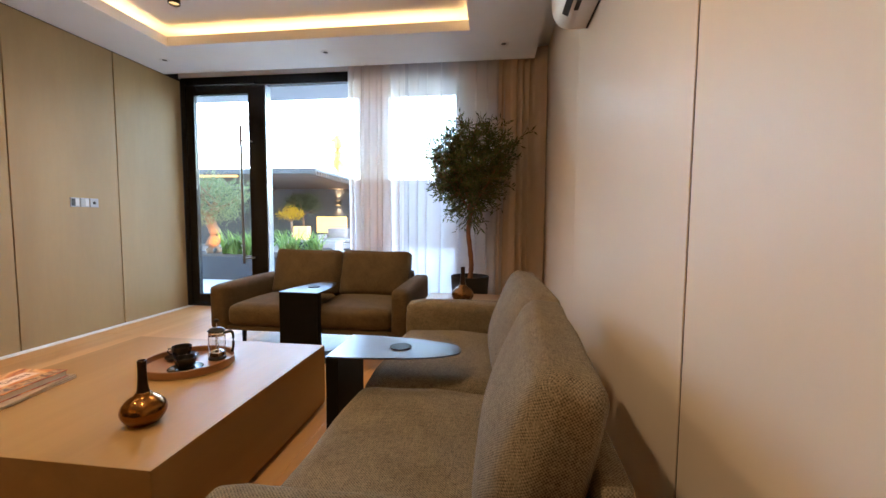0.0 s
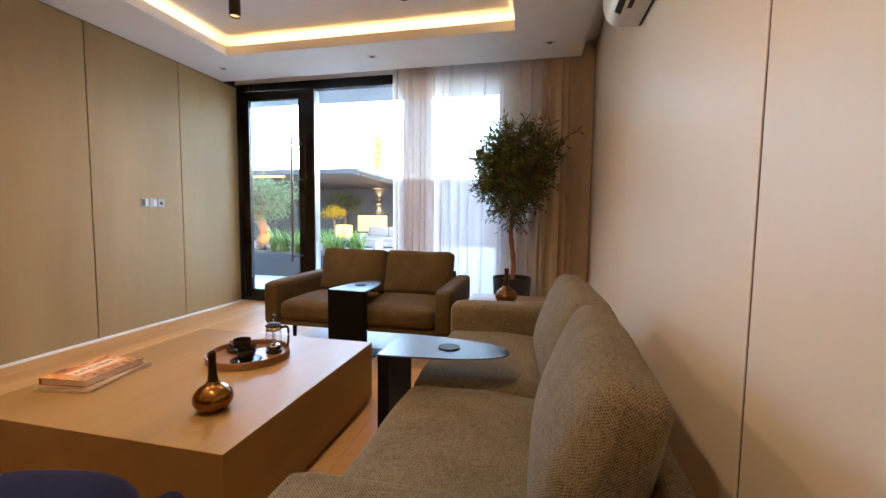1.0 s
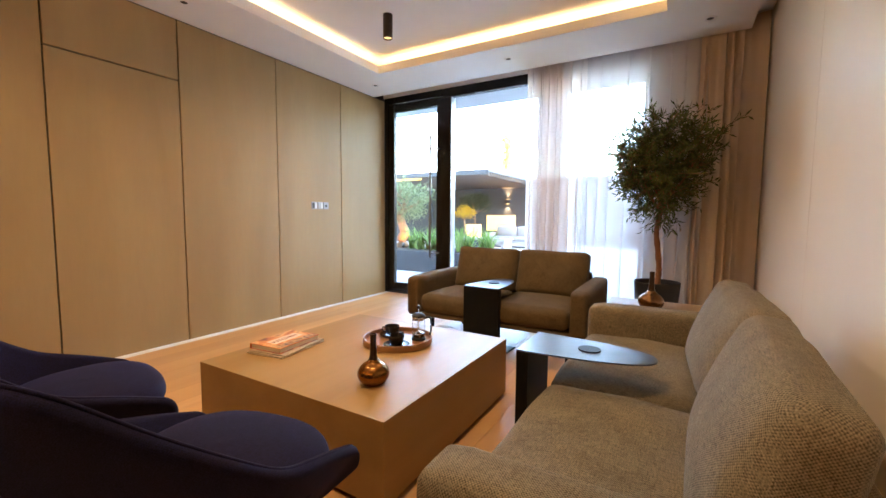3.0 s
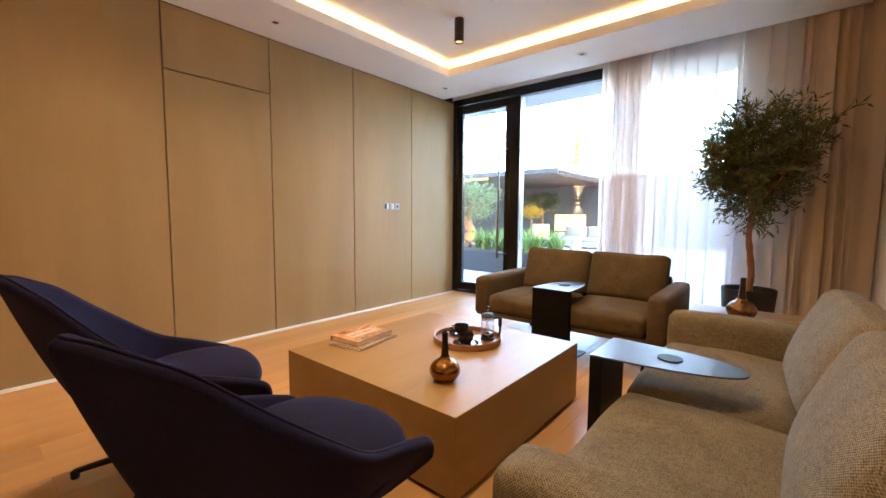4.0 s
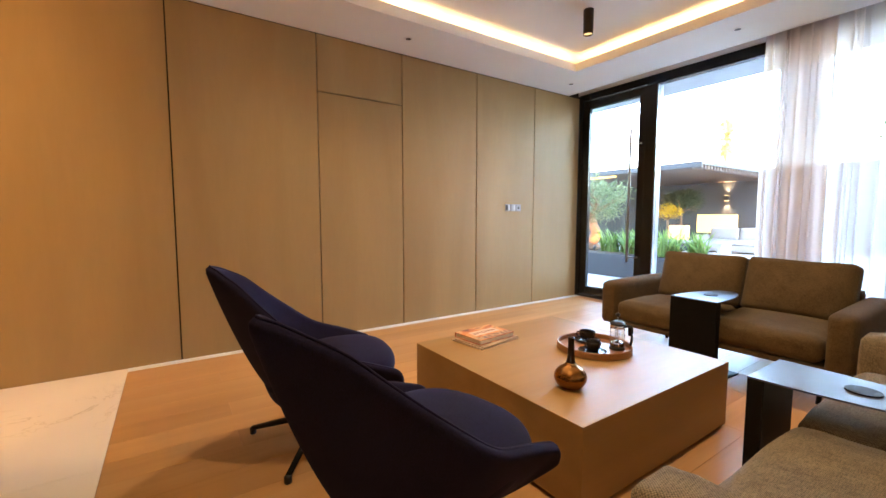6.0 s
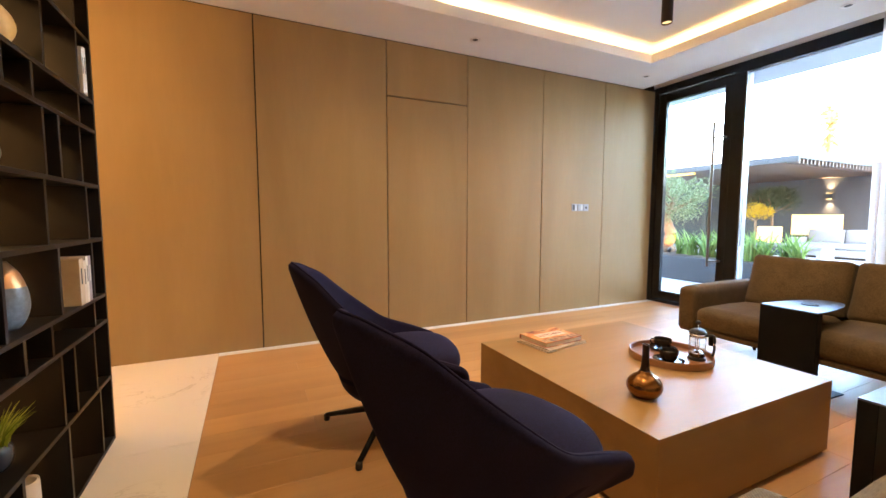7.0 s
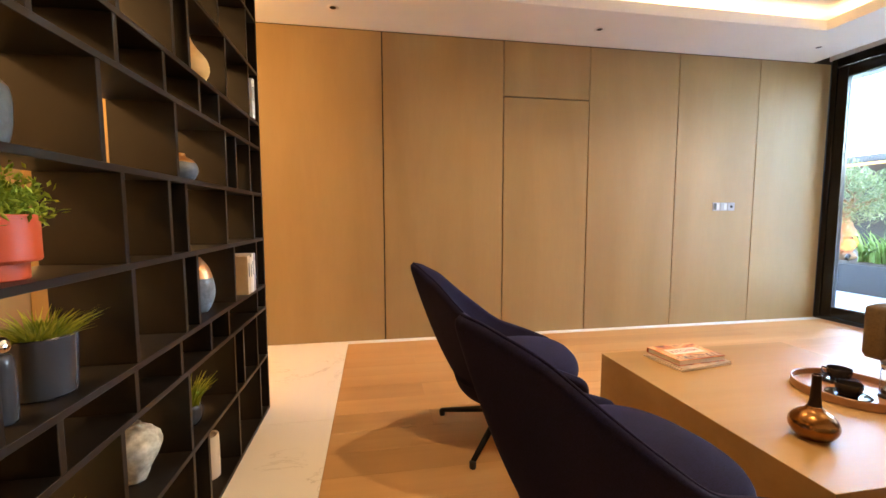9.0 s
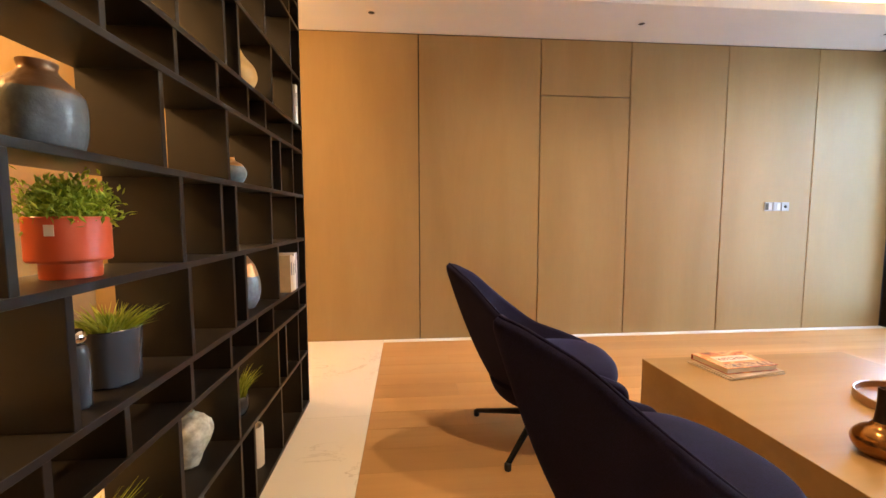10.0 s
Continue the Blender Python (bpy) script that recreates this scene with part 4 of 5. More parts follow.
for r, ups in enumerate(UP):
    za, zb = ZL[r] + TH / 2, ZL[r + 1] - TH / 2
    if r == 0:
        za = TH
    if r == len(UP) - 1:
        zb = SOFFIT - TH - 0.001
    for x in list(ups) + list(tail.get(r % 7, ())):
        part("upright", box((x - TH / 2, SY0 + 0.001, za), (x + TH / 2, SY1 - 0.002, zb), 0.001, 1), SHELFM, shelf)


def on(r):
    return ZL[r] + TH / 2


def lathe_thing(name, label, category, prof, material, x, y, z, seg=36, smooth=True):
    ob = thing(name, label, category, pose(x, y, z))
    part("body", lathe(prof, seg, False), material, ob, "", smooth)
    return ob


def two_tone(name, low, high, split, soft=0.01, metal_high=0.0):
    n = Nodes(name)
    co, sep = n.add("ShaderNodeTexCoord"), n.add("ShaderNodeSeparateXYZ")
    n.link(co.outputs["Object"], sep.inputs[0])
    wob = n.math("ADD", sep.outputs["Z"], n.math("MULTIPLY", n.noise(n.coords(), 30, 3), soft))
    f = n.math("GREATER_THAN", wob, split)
    speck = n.ramp(n.noise(n.coords(), 60, 4), [(0.35, shade(low, 0.7)), (0.65, low)])
    n.link(n.mix(f, speck, high), n.b.inputs["Base Color"])
    n.link(n.math("MULTIPLY", f, metal_high), n.b.inputs["Metallic"])
    n.bump(n.noise(n.coords(), 34, 5), 0.5, 0.005)
    n.b.inputs["Roughness"].default_value = 0.38
    return n.m


BLUEGREY = two_tone("blue_grey_glaze", (0.12, 0.15, 0.17), (0.5, 0.26, 0.1), 0.078, 0.01, 0.8)
EGG = two_tone("egg_glaze", (0.16, 0.19, 0.22), (0.55, 0.28, 0.12), 0.145, 0.008, 0.8)
BIGV = two_tone("big_vase_glaze", (0.10, 0.12, 0.13), (0.16, 0.085, 0.04), 0.118, 0.02, 0.5)
STONE = painted("rough_stone", (0.44, 0.40, 0.29), 0.9, 0.35, 38, 1.0)
WHITEC = painted("white_ceramic", (0.8, 0.75, 0.68), 0.5, 0.05)
ORANGEC = painted("ochre_ceramic", (0.62, 0.36, 0.12), 0.5, 0.12, 20)
REDPOT = painted("red_lacquer", (0.55, 0.085, 0.03), 0.35, 0.06)
GREYPOT = painted("dark_grey_ceramic", (0.038, 0.039, 0.042), 0.25, 0.1)
GRASS = leafy("grass_leaf", (0.2, 0.28, 0.02), (0.5, 0.55, 0.07))
BOXWOOD = leafy("small_leaf", (0.16, 0.27, 0.02), (0.42, 0.55, 0.06))

YS = -5.59
# tall dark vase with a bronze shoulder
prof = curve_profile([(0.0, 0.0), (0.052, 0.0), (0.066, 0.02), (0.071, 0.07), (0.068, 0.108), (0.048, 0.132), (0.03, 0.152), (0.031, 0.168), (0.027, 0.166), (0.0, 0.14)], 5)
lathe_thing("vase", "tall dark grey-blue vase with a bronze shoulder on the shelf", "vase", prof, BIGV, 2.868, YS, on(5))
lathe_thing("vase", "small round blue-grey vase with a bronze top", "vase", curve_profile([(0.0, 0.0), (0.03, 0.0), (0.053, 0.03), (0.056, 0.056), (0.042, 0.082), (0.018, 0.096), (0.014, 0.108), (0.011, 0.108), (0.0, 0.095)], 5), BLUEGREY, 2.015, YS, on(5))
lathe_thing("vase", "egg-shaped blue-grey vase with a copper top", "vase", curve_profile([(0.0, 0.0), (0.035, 0.0), (0.06, 0.05), (0.063, 0.11), (0.045, 0.18), (0.018, 0.222), (0.014, 0.225), (0.0, 0.215)], 5), EGG, 1.928, YS, on(3))
lathe_thing("vase", "ochre teardrop vase with a thin neck", "vase", curve_profile([(0.0, 0.0), (0.04, 0.0), (0.075, 0.05), (0.07, 0.1), (0.03, 0.15), (0.012, 0.19), (0.01, 0.24), (0.007, 0.24), (0.0, 0.18)], 5), ORANGEC, 1.915, YS, on(7))
b = lathe(curve_profile([(0.0, 0.0), (0.03, 0.0), (0.046, 0.038), (0.07, 0.085), (0.077, 0.122), (0.053, 0.155), (0.027, 0.17), (0.023, 0.182), (0.0, 0.174)], 6), 40, False)
for vv in b.verts:
    vv.co += vv.co.normalized() * 0.004 * noise.noise(vv.co * 55) + vv.co.normalized() * 0.004 * noise.noise(vv.co * 130)
st = thing("stone_vase", "rough pale stone vase on the shelf", "vase", pose(2.395, -5.61, on(1)))
part("body", b, STONE, st, "", True)
lathe_thing("vase", "plain white cylindrical vase", "vase", curve_profile([(0.0, 0.0), (0.036, 0.0), (0.042, 0.008), (0.042, 0.17), (0.036, 0.18), (0.034, 0.17), (0.034, 0.05), (0.0, 0.04)], 5), WHITEC, 1.9, YS, on(0) + 0.009)


def tuft(seed, count, radius, height, lean):
    rnd = random.Random(seed)
    verts, faces = [], []
    for _ in range(count):
        a, r = rnd.uniform(0, 2 * math.pi), radius * math.sqrt(rnd.random())
        h, w = height * rnd.uniform(0.55, 1.1), 0.0058 * rnd.uniform(0.7, 1.4)
        o = Vector((r * math.cos(a), r * math.sin(a), 0))
        b2 = rnd.uniform(0, 2 * math.pi)
        side = Vector((math.cos(b2), math.sin(b2), 0))
        out = (o * 2 / max(radius, 1e-3) + Vector((rnd.gauss(0, 0.4), rnd.gauss(0, 0.4), 0))) * lean * h
        k = len(verts)
        for f in (0, 0.35, 0.7, 1.0):
            c = o + Vector((0, 0, h * (f - 0.25 * f * f * lean))) + out * f * f
            ww = w * (1 - f * 0.95)
            verts += [c - side * ww, c + side * ww]
        for q in range(3):
            j = k + 2 * q
            faces.append((j, j + 1, j + 3, j + 2))
    return verts, faces


rp = thing("potted_plant", "small leafy green plant in a footed red pot", "potted plant", pose(2.824, YS, on(4)))
K = 0.85
pot = part("pot", lathe([(r * K, z) for r, z in ((0.0, 0.0), (0.058, 0.0), (0.06, 0.002), (0.06, 0.032), (0.064, 0.036), (0.08, 0.036), (0.083, 0.04), (0.083, 0.125), (0.081, 0.127), (0.078, 0.125), (0.078, 0.11), (0.0, 0.11))], 180, False), REDPOT, rp, "red footed pot")
part("price_tag", box((-0.008, -0.001, -0.011), (0.008, 0.001, 0.011), 0.0005, 1), PAPER, pot, "white paper tag", False, pose(0.0716 * math.cos(radians(14)), 0.0716 * math.sin(radians(14)), 0.1, 0, 0, -76))
rnd = random.Random(4)
pts = [(Vector((rnd.gauss(0, 0.032), rnd.gauss(0, 0.032), 0.11 + abs(rnd.gauss(0.035, 0.02)))), Vector((rnd.gauss(0, 0.8), rnd.gauss(0, 0.8), 0.8))) for _ in range(1300)]
vs, fs = leaf_cloud(pts, 0.019, 6, 2, 0.01, 0.0, 1.7)
mesh_part("foliage", vs, fs, BOXWOOD, rp, "small bright green leaves")
gp = thing("potted_plant", "grassy plant in a dark grey cylinder pot", "potted plant", pose(2.715, -5.6, on(3)))
part("pot", lathe([(0.0, 0.0), (0.053, 0.0), (0.057, 0.004), (0.064, 0.132), (0.062, 0.135), (0.059, 0.132), (0.057, 0.118), (0.0, 0.118)], 160, False), GREYPOT, gp, "glazed dark grey pot")
vs, fs = tuft(8, 260, 0.05, 0.07, 0.5)
mesh_part("grass", [v + Vector((0, 0, 0.115)) for v in vs], fs, GRASS, gp, "arching grass blades")
sp2 = thing("potted_plant", "small grass tuft in a silver-grey bowl", "potted plant", pose(2.055, YS, on(1)))
part("pot", lathe(curve_profile([(0.0, 0.0), (0.028, 0.0), (0.045, 0.03), (0.045, 0.065), (0.036, 0.08), (0.034, 0.078), (0.0, 0.07)], 4), 32, False), GREYPOT, sp2, "small round grey bowl", True)
vs, fs = tuft(9, 170, 0.034, 0.115, 0.32)
mesh_part("grass", [v + Vector((0, 0, 0.07)) for v in vs], fs, GRASS, sp2)
sp3 = thing("potted_plant", "yellow-green grass tuft in a dark bowl", "potted plant", pose(2.845, YS, on(1)))
part("pot", lathe(curve_profile([(0.0, 0.0), (0.04, 0.0), (0.055, 0.03), (0.055, 0.08), (0.05, 0.085), (0.0, 0.078)], 4), 32, False), GREYPOT, sp3, "", True)
vs, fs = tuft(10, 190, 0.045, 0.09, 0.6)
mesh_part("grass", [v + Vector((0, 0, 0.078)) for v in vs], fs, GRASS, sp3)


fl = thing("flask", "small steel flask with a chrome knob on the shelf", "bottle", pose(2.85, -5.575, on(3)))
part("body", lathe(curve_profile([(0.0, 0.0), (0.02, 0.0), (0.022, 0.006), (0.022, 0.115), (0.014, 0.133)], 3), 28), GREYPOT, fl, "", True)
part("stopper", lathe(curve_profile([(0.001, 0.133), (0.016, 0.137), (0.02, 0.151), (0.012, 0.165), (0.001, 0.168)], 4), 24), CHROME, fl, "round chrome stopper", True)


def book_row(x0, z, specs, y=YS + 0.02):
    x = x0
    for th, h, d, color, lab in specs:
        bk = thing("book", lab, "book", pose(x + th / 2, y, z), "books on the shelf")
        mt = painted("book_cover", color, 0.55, 0.08, 20)
        part("page_block", box((-th / 2 + 0.0025, -d / 2 + 0.002, 0.003), (th / 2 - 0.0025, d / 2 - 0.003, h - 0.003)), PAPER, bk)
        part("cover", box((-th / 2, -d / 2, 0), (-th / 2 + 0.002, d / 2, h), 0.0005, 1), mt, bk)
        part("cover", box((th / 2 - 0.002, -d / 2, 0), (th / 2, d / 2, h), 0.0005, 1), mt, bk)
        part("spine", box((-th / 2 + 0.002, d / 2 - 0.0025, 0), (th / 2 - 0.002, d / 2, h), 0.0005, 1), mt, bk)
        part("title_bar", box((-th / 7, d / 2, h * 0.45), (th / 7, d / 2 + 0.0006, h * 0.8)), DARK if color[0] > 0.3 else PAPER, bk, "plain bar in place of a title")
        x += th + 0.001


book_row(1.44, on(3), [(0.032, 0.2, 0.15, (0.3, 0.24, 0.26), "mauve hardback book standing on the shelf"), (0.026, 0.2, 0.15, (0.66, 0.6, 0.5), "cream paperback book standing on the shelf"),
                       (0.03, 0.185, 0.15, (0.6, 0.5, 0.36), "tan book standing on the shelf"), (0.045, 0.195, 0.15, (0.5, 0.38, 0.23), "thick pale tan book standing on the shelf")])
book_row(1.33, on(7), [(0.026, 0.21, 0.15, (0.7, 0.68, 0.64), "white paperback book on the high shelf"), (0.022, 0.2, 0.15, (0.68, 0.66, 0.62), "white paperback book on the high shelf")])

# ---- terrace and garden outside ----
TERR = painted("pale_stone", (0.36, 0.35, 0.335), 0.7, 0.08, 1.5)
GREYW = painted("grey_render", (0.038, 0.04, 0.044), 0.85, 0.06, 1.0, 0.2)
PLANTERM = painted("dark_planter", (0.028, 0.03, 0.035), 0.6, 0.05)
ROOFM = painted("grey_roof_edge", (0.04, 0.042, 0.045), 0.6)
ROOFU = wooden("pergola_soffit", (0.065, 0.042, 0.03), (0.085, 0.055, 0.04), (0.105, 0.07, 0.05), (0.5, 9, 9), 0.6)
OUTW = painted("outdoor_cushion", (0.2, 0.19, 0.185), 0.9)
# white overhang: the shade of its underside is put into this grey base colour
EAVES = painted("shaded_white_soffit", (0.3, 0.3, 0.3), 0.8)
structure("ground", box((-400, 0.3, -0.5), (400, 900, -0.03)), TERR, "pale stone terrace running out to the open ground", "ground")
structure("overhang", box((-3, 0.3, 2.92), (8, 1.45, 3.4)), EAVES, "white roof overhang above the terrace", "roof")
structure("house_block", box((-12, -9, TOP + 0.21), (14, 0.29, 9.0)), WHITE, "upper storey of the house", "house")
structure("outer_wall", box((-12, 0.1, -0.03), (-0.31, 0.29, TOP + 0.2)), WHITE, "white outer wall of the house", "wall")
structure("outer_wall", box((W + 0.31, 0.1, -0.03), (14, 0.29, TOP + 0.2)), WHITE, "white outer wall of the house", "wall")
YW = 12.0
gw = structure("garden_wall", box((-30, YW, -0.03), (12, YW + 0.3, 2.75)), GREYW, "high grey rendered garden wall", "wall")
pl = thing("planter", "long dark grey planter box with soil", "planter", pose(0, 0, 0))
part("box", box((-6.0, 2.25, -0.03), (0.9, 3.3, 0.40), 0.008), PLANTERM, pl)
part("soil", box((-5.95, 2.3, 0.39), (0.85, 3.25, 0.41)), SOIL, pl)
OUT_OLIVE = leafy("garden_olive_leaf", (0.09, 0.12, 0.05), (0.2, 0.23, 0.11))
YELLOW = leafy("yellow_leaf", (0.36, 0.2, 0.004), (0.56, 0.34, 0.01))
BLADE = leafy("blade_leaf", (0.07, 0.14, 0.025), (0.2, 0.29, 0.075))
GARDEN_BARK = wooden("olive_bark", (0.12, 0.065, 0.035), (0.19, 0.11, 0.06), (0.26, 0.16, 0.095), (6, 6, 2), 0.95, 0, 0.9)
DARK_LEAF = leafy("dark_leaf", (0.02, 0.03, 0.012), (0.05, 0.07, 0.03))
FAR_LEAF = leafy("palm_leaf", (0.135, 0.09, 0.03), (0.21, 0.15, 0.06))


def garden_tree(name, label, m, trunk, r0, crown_c, crown_r, leaves, size, leaf_mat, bark, seed):
    ob = thing(name, label, "tree", m)
    pts = curve_profile(trunk, 5)
    b = tube(pts, [r0 * (1 - 0.45 * i / len(pts)) * (1 + 0.06 * math.sin(i * 2.3 + seed)) for i in range(len(pts))], 12)
    part("trunk", b, bark, ob, "gnarled trunk", True)
    rnd = random.Random(seed)
    segs, tips = [], []
    for k in range(5):
        a = 2 * math.pi * k / 5 + seed
        branching(pts[-1], (math.cos(a), math.sin(a), 0.7), crown_r[0] * 0.75, r0 * 0.4, 2, rnd, segs, tips, 0.6, 0.2)
    b = bmesh.new()
    for pp, rad in segs:
        tube(pp, rad, 5, b)
    part("branches", b, bark, ob, "", True)
    places = []
    c = Vector(crown_c)
    while len(places) < leaves:
        d = Vector((rnd.gauss(0, 1), rnd.gauss(0, 1), rnd.gauss(0, 1))).normalized()
        r = rnd.uniform(0.15, 1.0) ** 0.45
        if noise.noise(d * 2.6 + Vector((seed, 0, 0))) < -0.2 and r > 0.7:
            continue
        k = r * (1 + 0.3 * noise.noise(d * 2.4 + Vector((0, seed, 0))))
        places.append((c + Vector([d[i] * crown_r[i] * k for i in range(3)]), d * 0.5 + Vector((0, 0, 0.3))))
    vs, fs = leaf_cloud(places + tips, size, seed + 1, 3, size * 0.5)
    mesh_part("crown", vs, fs, leaf_mat, ob, "loose leafy crown")
    return ob


garden_tree("olive_tree", "old olive tree with a gnarled lit trunk in the planter", pose(-1.78, 2.85, 0.4),
            [(0.05, 0, 0), (-0.02, 0, 0.15), (0.06, 0.02, 0.35), (0.0, 0, 0.55), (-0.06, 0, 0.75)], 0.14, (0.03, 0, 1.06), (0.7, 0.6, 0.48), 1300, 0.085, OUT_OLIVE, GARDEN_BARK, 3)
garden_tree("small_tree", "small yellow-flowering tree by the garden wall", pose(-3.35, 9.0, 0.3),
            [(0, 0, 0), (0.02, 0, 0.3), (0, 0, 0.7)], 0.05, (0, 0, 0.98), (0.42, 0.4, 0.16), 170, 0.1, YELLOW, GARDEN_BARK, 6)
garden_tree("shrub", "dark green shrub in front of the garden wall", pose(-3.6, 10.4, -0.03),
            [(0, 0, 0), (0.02, 0, 0.6), (0, 0, 1.3)], 0.05, (0, 0, 1.75), (0.6, 0.5, 0.3), 900, 0.12, DARK_LEAF, GARDEN_BARK, 9)

# ground spotlight at the foot of the olive tree
sl = thing("garden_spotlight", "small dark ground spotlight aimed at the olive trunk", "spotlight", pose(-1.45, 2.48, 0.41))
part("spike", tube([(0, 0, -0.02), (0, 0, 0.06)], 0.006, 8), DARK, sl)
part("head", tube([(0.0, -0.03, 0.05), (-0.02, 0.03, 0.1)], [0.028, 0.034], 16), DARK, sl, "", True)
beam = spot_light(-1.46, 2.52, 0.54, 1.5, 95, 0.7, 0.03, (1.0, 0.42, 0.1))
beam.matrix_world = look((-1.46, 2.52, 0.54), (-1.8, 2.85, 0.95))

# strap-leaved plants along the planter
rnd = random.Random(21)
for k in range(11):
    gx = -1.35 + k * 0.19 + rnd.uniform(-0.04, 0.04)
    pln = thing("strap_plant", "clump of upright green strap leaves in the planter", "plant", pose(gx, 2.6 + rnd.uniform(-0.12, 0.2), 0.4), "planter plants")
    verts, faces = [], []
    for _ in range(26):
        a = rnd.uniform(0, 2 * math.pi)
        h, w = rnd.uniform(0.3, 0.52), rnd.uniform(0.014, 0.024)
        side = Vector((math.cos(a), math.sin(a), 0))
        out = Vector((rnd.gauss(0, 0.16), rnd.gauss(0, 0.12), 0))
        o = Vector((rnd.gauss(0, 0.04), rnd.gauss(0, 0.04), 0))
        kk = len(verts)
        for f in (0, 0.3, 0.6, 0.85, 1.0):
            c = o + Vector((0, 0, h * f)) + out * f * f * 1.2
            ww = w * (1 - 0.9 * max(0, f - 0.5) * 2) if f > 0.5 else w
            verts += [c - side * ww, c + side * ww]
        for q in range(4):
            j = kk + 2 * q
            faces.append((j, j + 1, j + 3, j + 2))
    mesh_part("blades", verts, faces, BLADE, pln)

# pergola with a slatted edge, its lamps and seating
per = thing("pergola", "flat-roofed pergola with a dark timber soffit and grey edge", "pergola")
PX1, PY0, PZ = -1.15, 6.2, 2.5
part("roof", box((-12, PY0, PZ - 0.06), (PX1, YW, PZ), 0.005), ROOFM, per)
part("fascia", box((-12, PY0 - 0.02, PZ - 0.14), (PX1 + 0.02, PY0, PZ + 0.01), 0.003), ROOFM, per, "grey metal fascia")
part("fascia", box((PX1, PY0, PZ - 0.07), (PX1 + 0.02, YW, PZ + 0.01), 0.003), ROOFM, per, "grey metal fascia")
part("soffit", box((-12, PY0 + 0.001, PZ - 0.13), (PX1 - 0.25, YW, PZ - 0.061)), ROOFU, per, "dark timber soffit")
for k in range(34):
    y = PY0 + 0.08 + k * 0.17
    part("slat", box((PX1 - 0.24, y, PZ - 0.17), (PX1 - 0.01, y + 0.05, PZ - 0.061)), ROOFU, per)
for px, py in ((-11.5, PY0 + 0.2), (-6.5, YW - 0.4)):
    part("post", box((px - 0.06, py - 0.06, -0.03), (px + 0.06, py + 0.06, PZ - 0.061), 0.004), ROOFM, per)
LAMPGLOW = glowing("lamp_glow", (1.0, 0.6, 0.22), 0.35)
wl = thing("wall_lamp", "black up-and-down wall lamp glowing warm on the grey wall", "wall lamp", pose(-2.78, YW, 1.79))
part("body", box((-0.09, -0.14, -0.09), (0.09, 0.0, 0.09), 0.006), DARK, wl)
part("lens", box((-0.07, -0.12, 0.09), (0.07, -0.02, 0.094)), LAMPGLOW, wl)
part("lens", box((-0.07, -0.12, -0.094), (0.07, -0.02, -0.09)), LAMPGLOW, wl)
for up in (1, -1):
    beam = spot_light(-2.78, YW - 0.08, 1.79 + 0.1 * up, 6.0, 80, 0.8, 0.03)
    beam.matrix_world = pose(-2.78, YW - 0.08, 1.79 + 0.1 * up, 180 if up > 0 else 0)
# added glowing strip, imitates the warmly lit part of the soffit and fascia
SOFFITGLOW = glowing("soffit_glow", (1.0, 0.48, 0.1), 0.03)
sg = thing("soffit_light", "added glowing strip standing for the lit part of the pergola soffit", "light strip")
part("strip_backing", box((-8.0, PY0 + 0.03, PZ - 0.16), (-3.5, PY0 + 0.12, PZ - 0.131), 0.002, 1), ROOFM, sg)
part("glow_face", box((-7.98, PY0 + 0.035, PZ - 0.215), (-3.52, PY0 + 0.115, PZ - 0.16), 0.004, 1), SOFFITGLOW, sg, "orange glow of the lit soffit")
PANELGLOW = glowing("backlit_panel", (1.0, 0.52, 0.14), 0.05)
fp = thing("lit_panel", "brightly backlit warm wall panel under the pergola", "light panel", pose(-2.7, 11.2, 0))
part("panel", box((-0.72, 0, 0.55), (0.55, 0.06, 1.2), 0.01), PANELGLOW, fp)
part("stand", box((-0.72, 0.061, -0.03), (0.55, 0.2, 0.6), 0.01), GREYW, fp)
lamp2 = thing("floor_lantern", "glowing low lantern beside the outdoor sofa", "lantern", pose(-3.25, 9.6, -0.03))
part("frame", box((-0.3, -0.16, 0.0), (0.3, 0.16, 0.38), 0.01), GREYW, lamp2)
part("glow", box((-0.28, -0.14, 0.38), (0.28, 0.14, 0.86), 0.03), PANELGLOW, lamp2)


def outdoor_sofa(m):
    ob = thing("outdoor_sofa", "white cushioned outdoor sofa on a pale frame", "sofa", m)
    part("base", box((-0.95, -0.4, 0.05), (0.95, 0.4, 0.25), 0.02), OUTW, ob)
    for s in (-1, 1):
        part("armrest", box((s * 0.95 - 0.09, -0.42, 0.0), (s * 0.95 + 0.09, 0.42, 0.55), 0.02), OUTW, ob)
        part("seat_cushion", cushion((0.84, 0.7, 0.16), 0.05, (0, 0, 0.02), 6), OUTW, ob, "", True, pose(s * 0.43, -0.03, 0.33))
        part("back_cushion", cushion((0.84, 0.18, 0.42), 0.05, (0, 0.03, 0.01), 6), OUTW, ob, "", True, pose(s * 0.43, 0.3, 0.58, -8))
    return ob


outdoor_sofa(pose(-1.75, 10.1, -0.03))
ot = thing("outdoor_table", "low pale outdoor table behind the planter", "table", pose(-2.2, 8.4, -0.03))
part("tabletop", box((-0.9, -0.4, 0.36), (0.9, 0.4, 0.42), 0.01), OUTW, ot)
for sx in (-0.8, 0.8):
    part("leg", box((sx - 0.05, -0.35, 0), (sx + 0.05, 0.35, 0.36), 0.01), OUTW, ot)

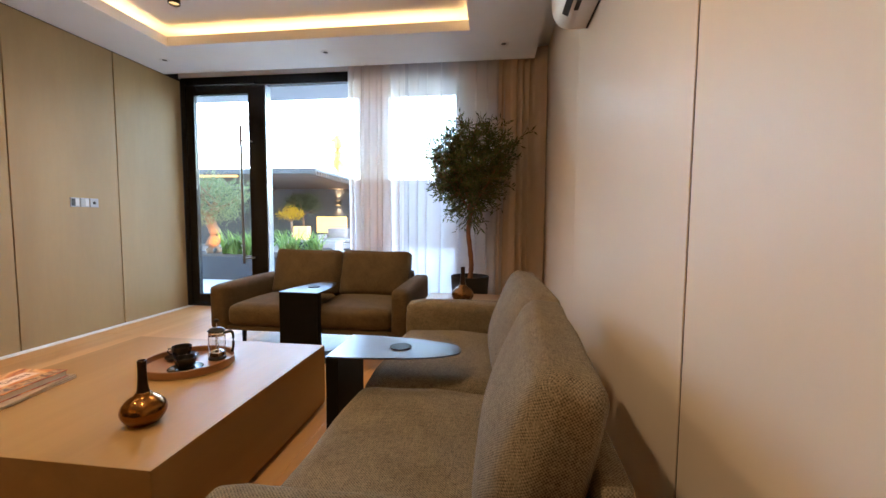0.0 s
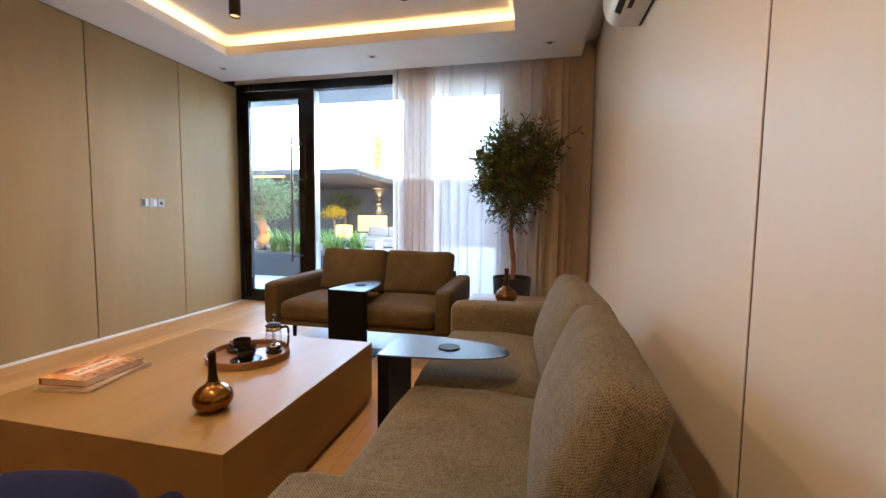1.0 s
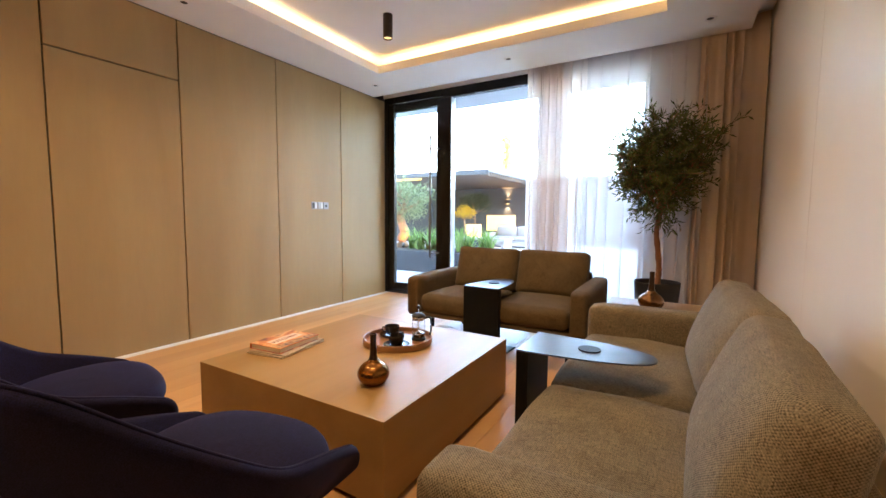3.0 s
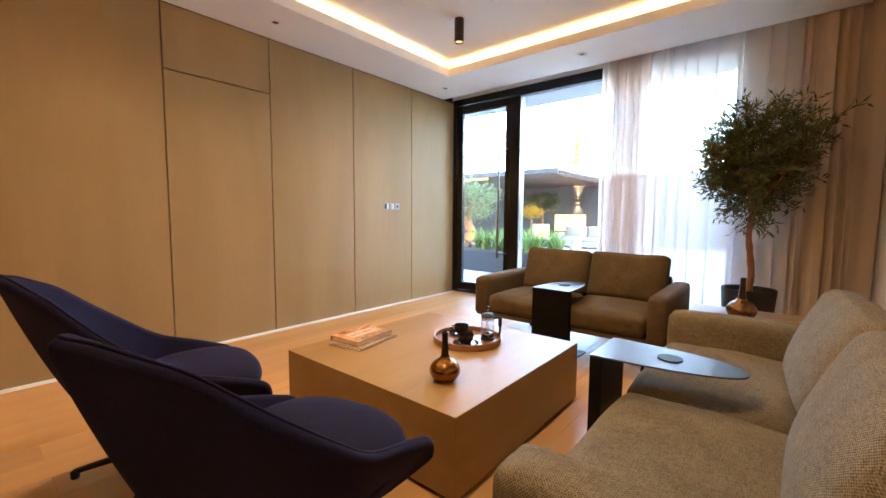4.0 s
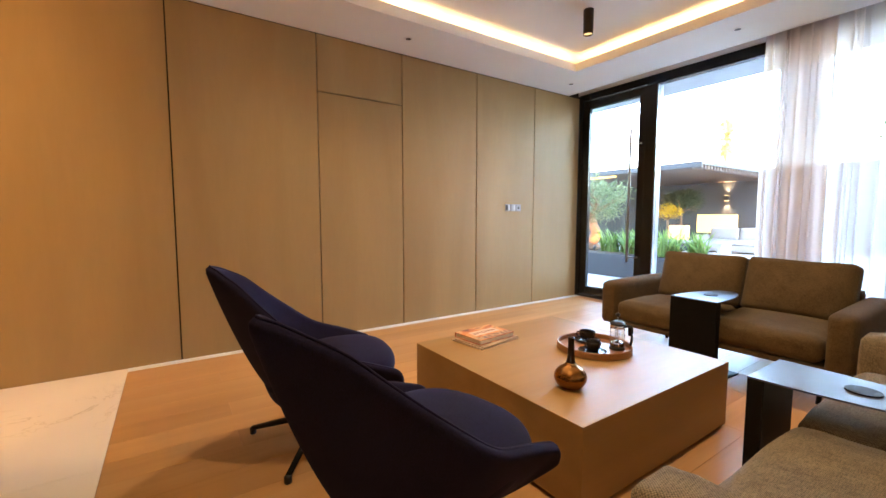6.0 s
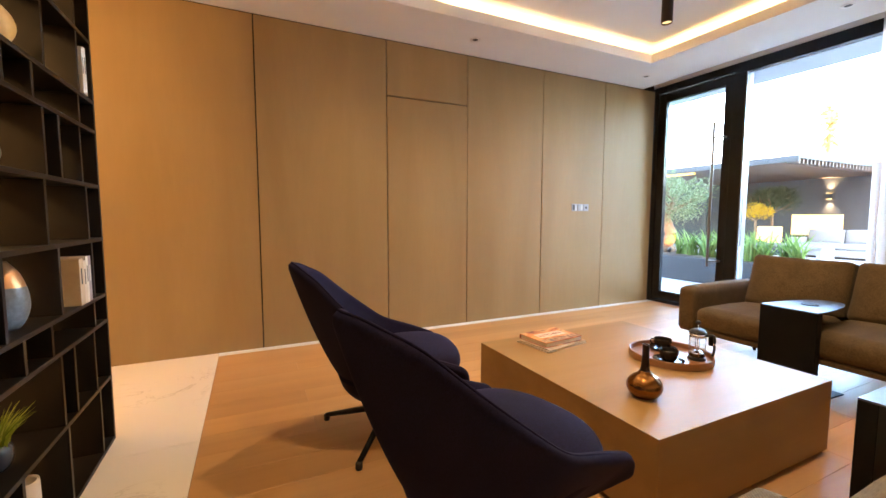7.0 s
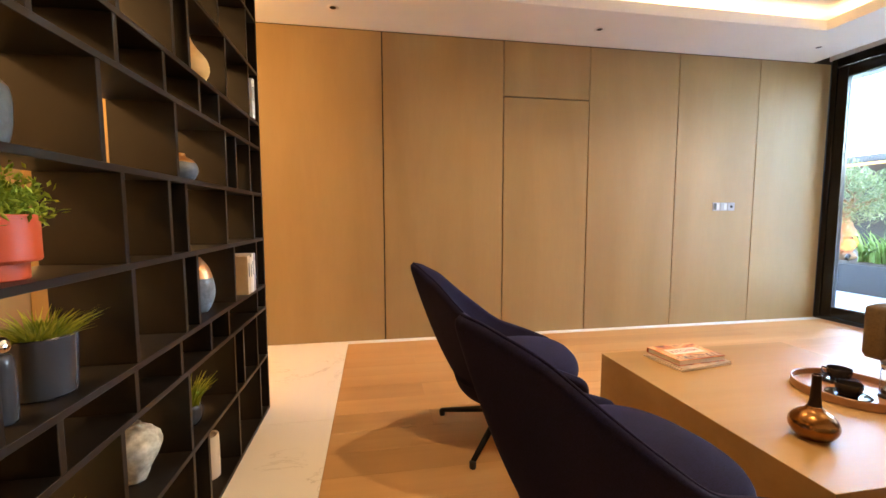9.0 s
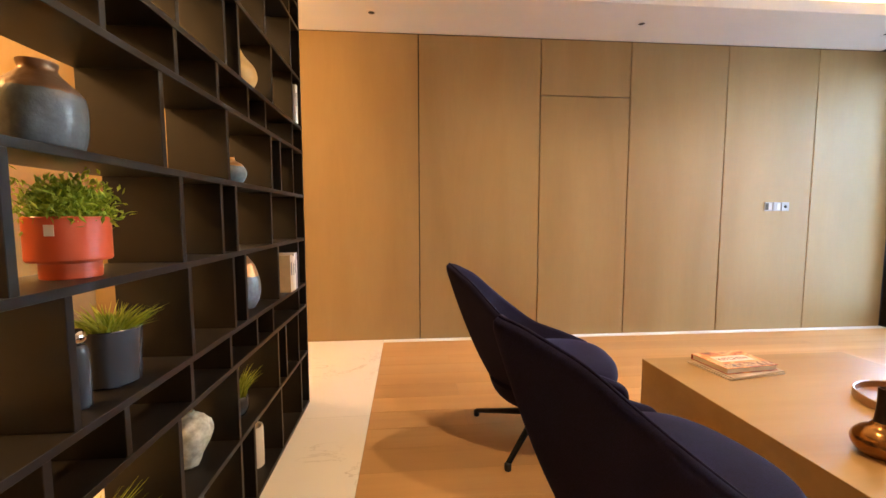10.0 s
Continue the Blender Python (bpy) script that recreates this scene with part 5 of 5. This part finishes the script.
palm = thing("palm_tree", "tall palm beyond the wall, golden in the low sun", "palm", pose(-10.0, 30, -0.03))
part("trunk", tube([(0, 0, 0), (0.1, 0, 3), (0.0, 0, 8.4)], [0.3, 0.24, 0.2], 10), FAR_LEAF, palm, "", True)
verts, faces = [], []
rnd = random.Random(33)
for _ in range(110):
    a, el = rnd.uniform(0, 2 * math.pi), rnd.uniform(-0.9, 1.3)
    dv = Vector((math.cos(a) * math.cos(el), math.sin(a) * math.cos(el), math.sin(el)))
    ln, zc = rnd.uniform(0.4, 0.8), rnd.uniform(5.6, 8.5)
    for q in range(12):
        f = q / 12
        c = Vector((0, 0, zc)) + dv * ln * f - Vector((0, 0, 0.4 * f * f))
        for s in (-1, 1):
            sv = dv.cross(Vector((0, 0, 1))).normalized() * s * 0.35 * (1 - 0.5 * f) + dv * 0.25 - Vector((0, 0, 0.15))
            k = len(verts)
            verts += [c, c + sv * 0.5 + Vector((0, 0, 0.05)), c + sv]
            faces.append((k, k + 1, k + 2))
mesh_part("fronds", verts, faces, FAR_LEAF, palm, "feathery fronds")

# ---- wall panels ----
SEAM = 0.0095
EDGE_Y = [-0.004, -0.885, -1.827, -2.795, -3.657, -4.775, -5.9, -6.9, BACK + 0.004]
for ya, yb in zip(EDGE_Y, EDGE_Y[1:]):
    if abs(yb + 3.657) < 0.01:
        part("door_panel", box((-0.024, yb + SEAM / 2, 0.0), (0.0, ya - SEAM / 2, 2.25 - SEAM / 2), 0.0015, 1), OAK, wall_west, "flush oak door panel")
        part("panel", box((-0.024, yb + SEAM / 2, 2.25 + SEAM / 2), (0.0, ya - SEAM / 2, SOFFIT - 0.006), 0.0015, 1), OAK, wall_west)
    else:
        part("panel", box((-0.024, yb + SEAM / 2, 0.0), (0.0, ya - SEAM / 2, SOFFIT - 0.006), 0.0015, 1), OAK, wall_west)
EAST_Y = [-0.004, -1.8, -3.43, -5.06, -6.7, BACK + 0.004]
for ya, yb in zip(EAST_Y, EAST_Y[1:]):
    part("panel", box((W, yb + (0.0055 if yb < -3 else 0.0015), 0.0), (W + 0.024, ya - (0.0055 if ya < -3 else 0.0015), TOP - 0.001), 0.001, 1), CREAM, wall_east)

for yb in (-3.43, -5.06):
    part("joint_strip", box((W + 0.003, yb - 0.0053, 0.002), (W + 0.02, yb + 0.0053, TOP - 0.002)), GAP, wall_east, "dark recessed joint")

# ---- floor boards and marble ----
BORDER = painted("white_stone", (0.84, 0.86, 0.88), 0.25, 0.04, 3.0, 0.02)
floor_ob = bpy.data.objects["floor"]
MX, MY = 0.085, -5.11
BW = 0.19
rnd = random.Random(5)
xx = MX
lengths = (2.2, 1.8, 2.2)
board_mesh = {}


def board(xa, xb, ya, yb):
    key = (round(xb - xa, 3), round(yb - ya, 3))
    if key not in board_mesh:
        w, l = xb - xa, yb - ya
        board_mesh[key] = mesh_of("plank", box((0.0004, 0.0004, -0.02), (w - 0.0004, l - 0.0004, 0.0), 0.0008, 1), PLANK)
    ob = new("plank", board_mesh[key])
    ob.parent = floor_ob
    ob.matrix_local = pose(xa, ya, 0)


while xx < W - 0.01:
    xe = min(xx + BW, W)
    y = MY - 0
    off = rnd.choice((0.55, 1.1, 1.65, 2.2))
    while y < -0.001:
        ye = min(y + off, 0.0)
        board(xx, xe, y, ye)
        y, off = ye, 2.2
    xx = xe
bm = box((0.0, MY, -0.02), (MX - 0.0005, 0.0, 0.0))
part("floor_border", bm, BORDER, floor_ob, "polished white stone strip along the oak wall")
for xa, xb in ((0.0, 1.45), (1.45, 2.9), (2.9, W)):
    for ya, yb in ((-6.4, MY - 0.0005), (BACK, -6.4)):
        part("marble_slab", box((xa + 0.0005, ya + 0.0005, -0.02), (xb - 0.0005, yb - 0.0005, 0.0), 0.0006, 1), MARBLE, floor_ob)
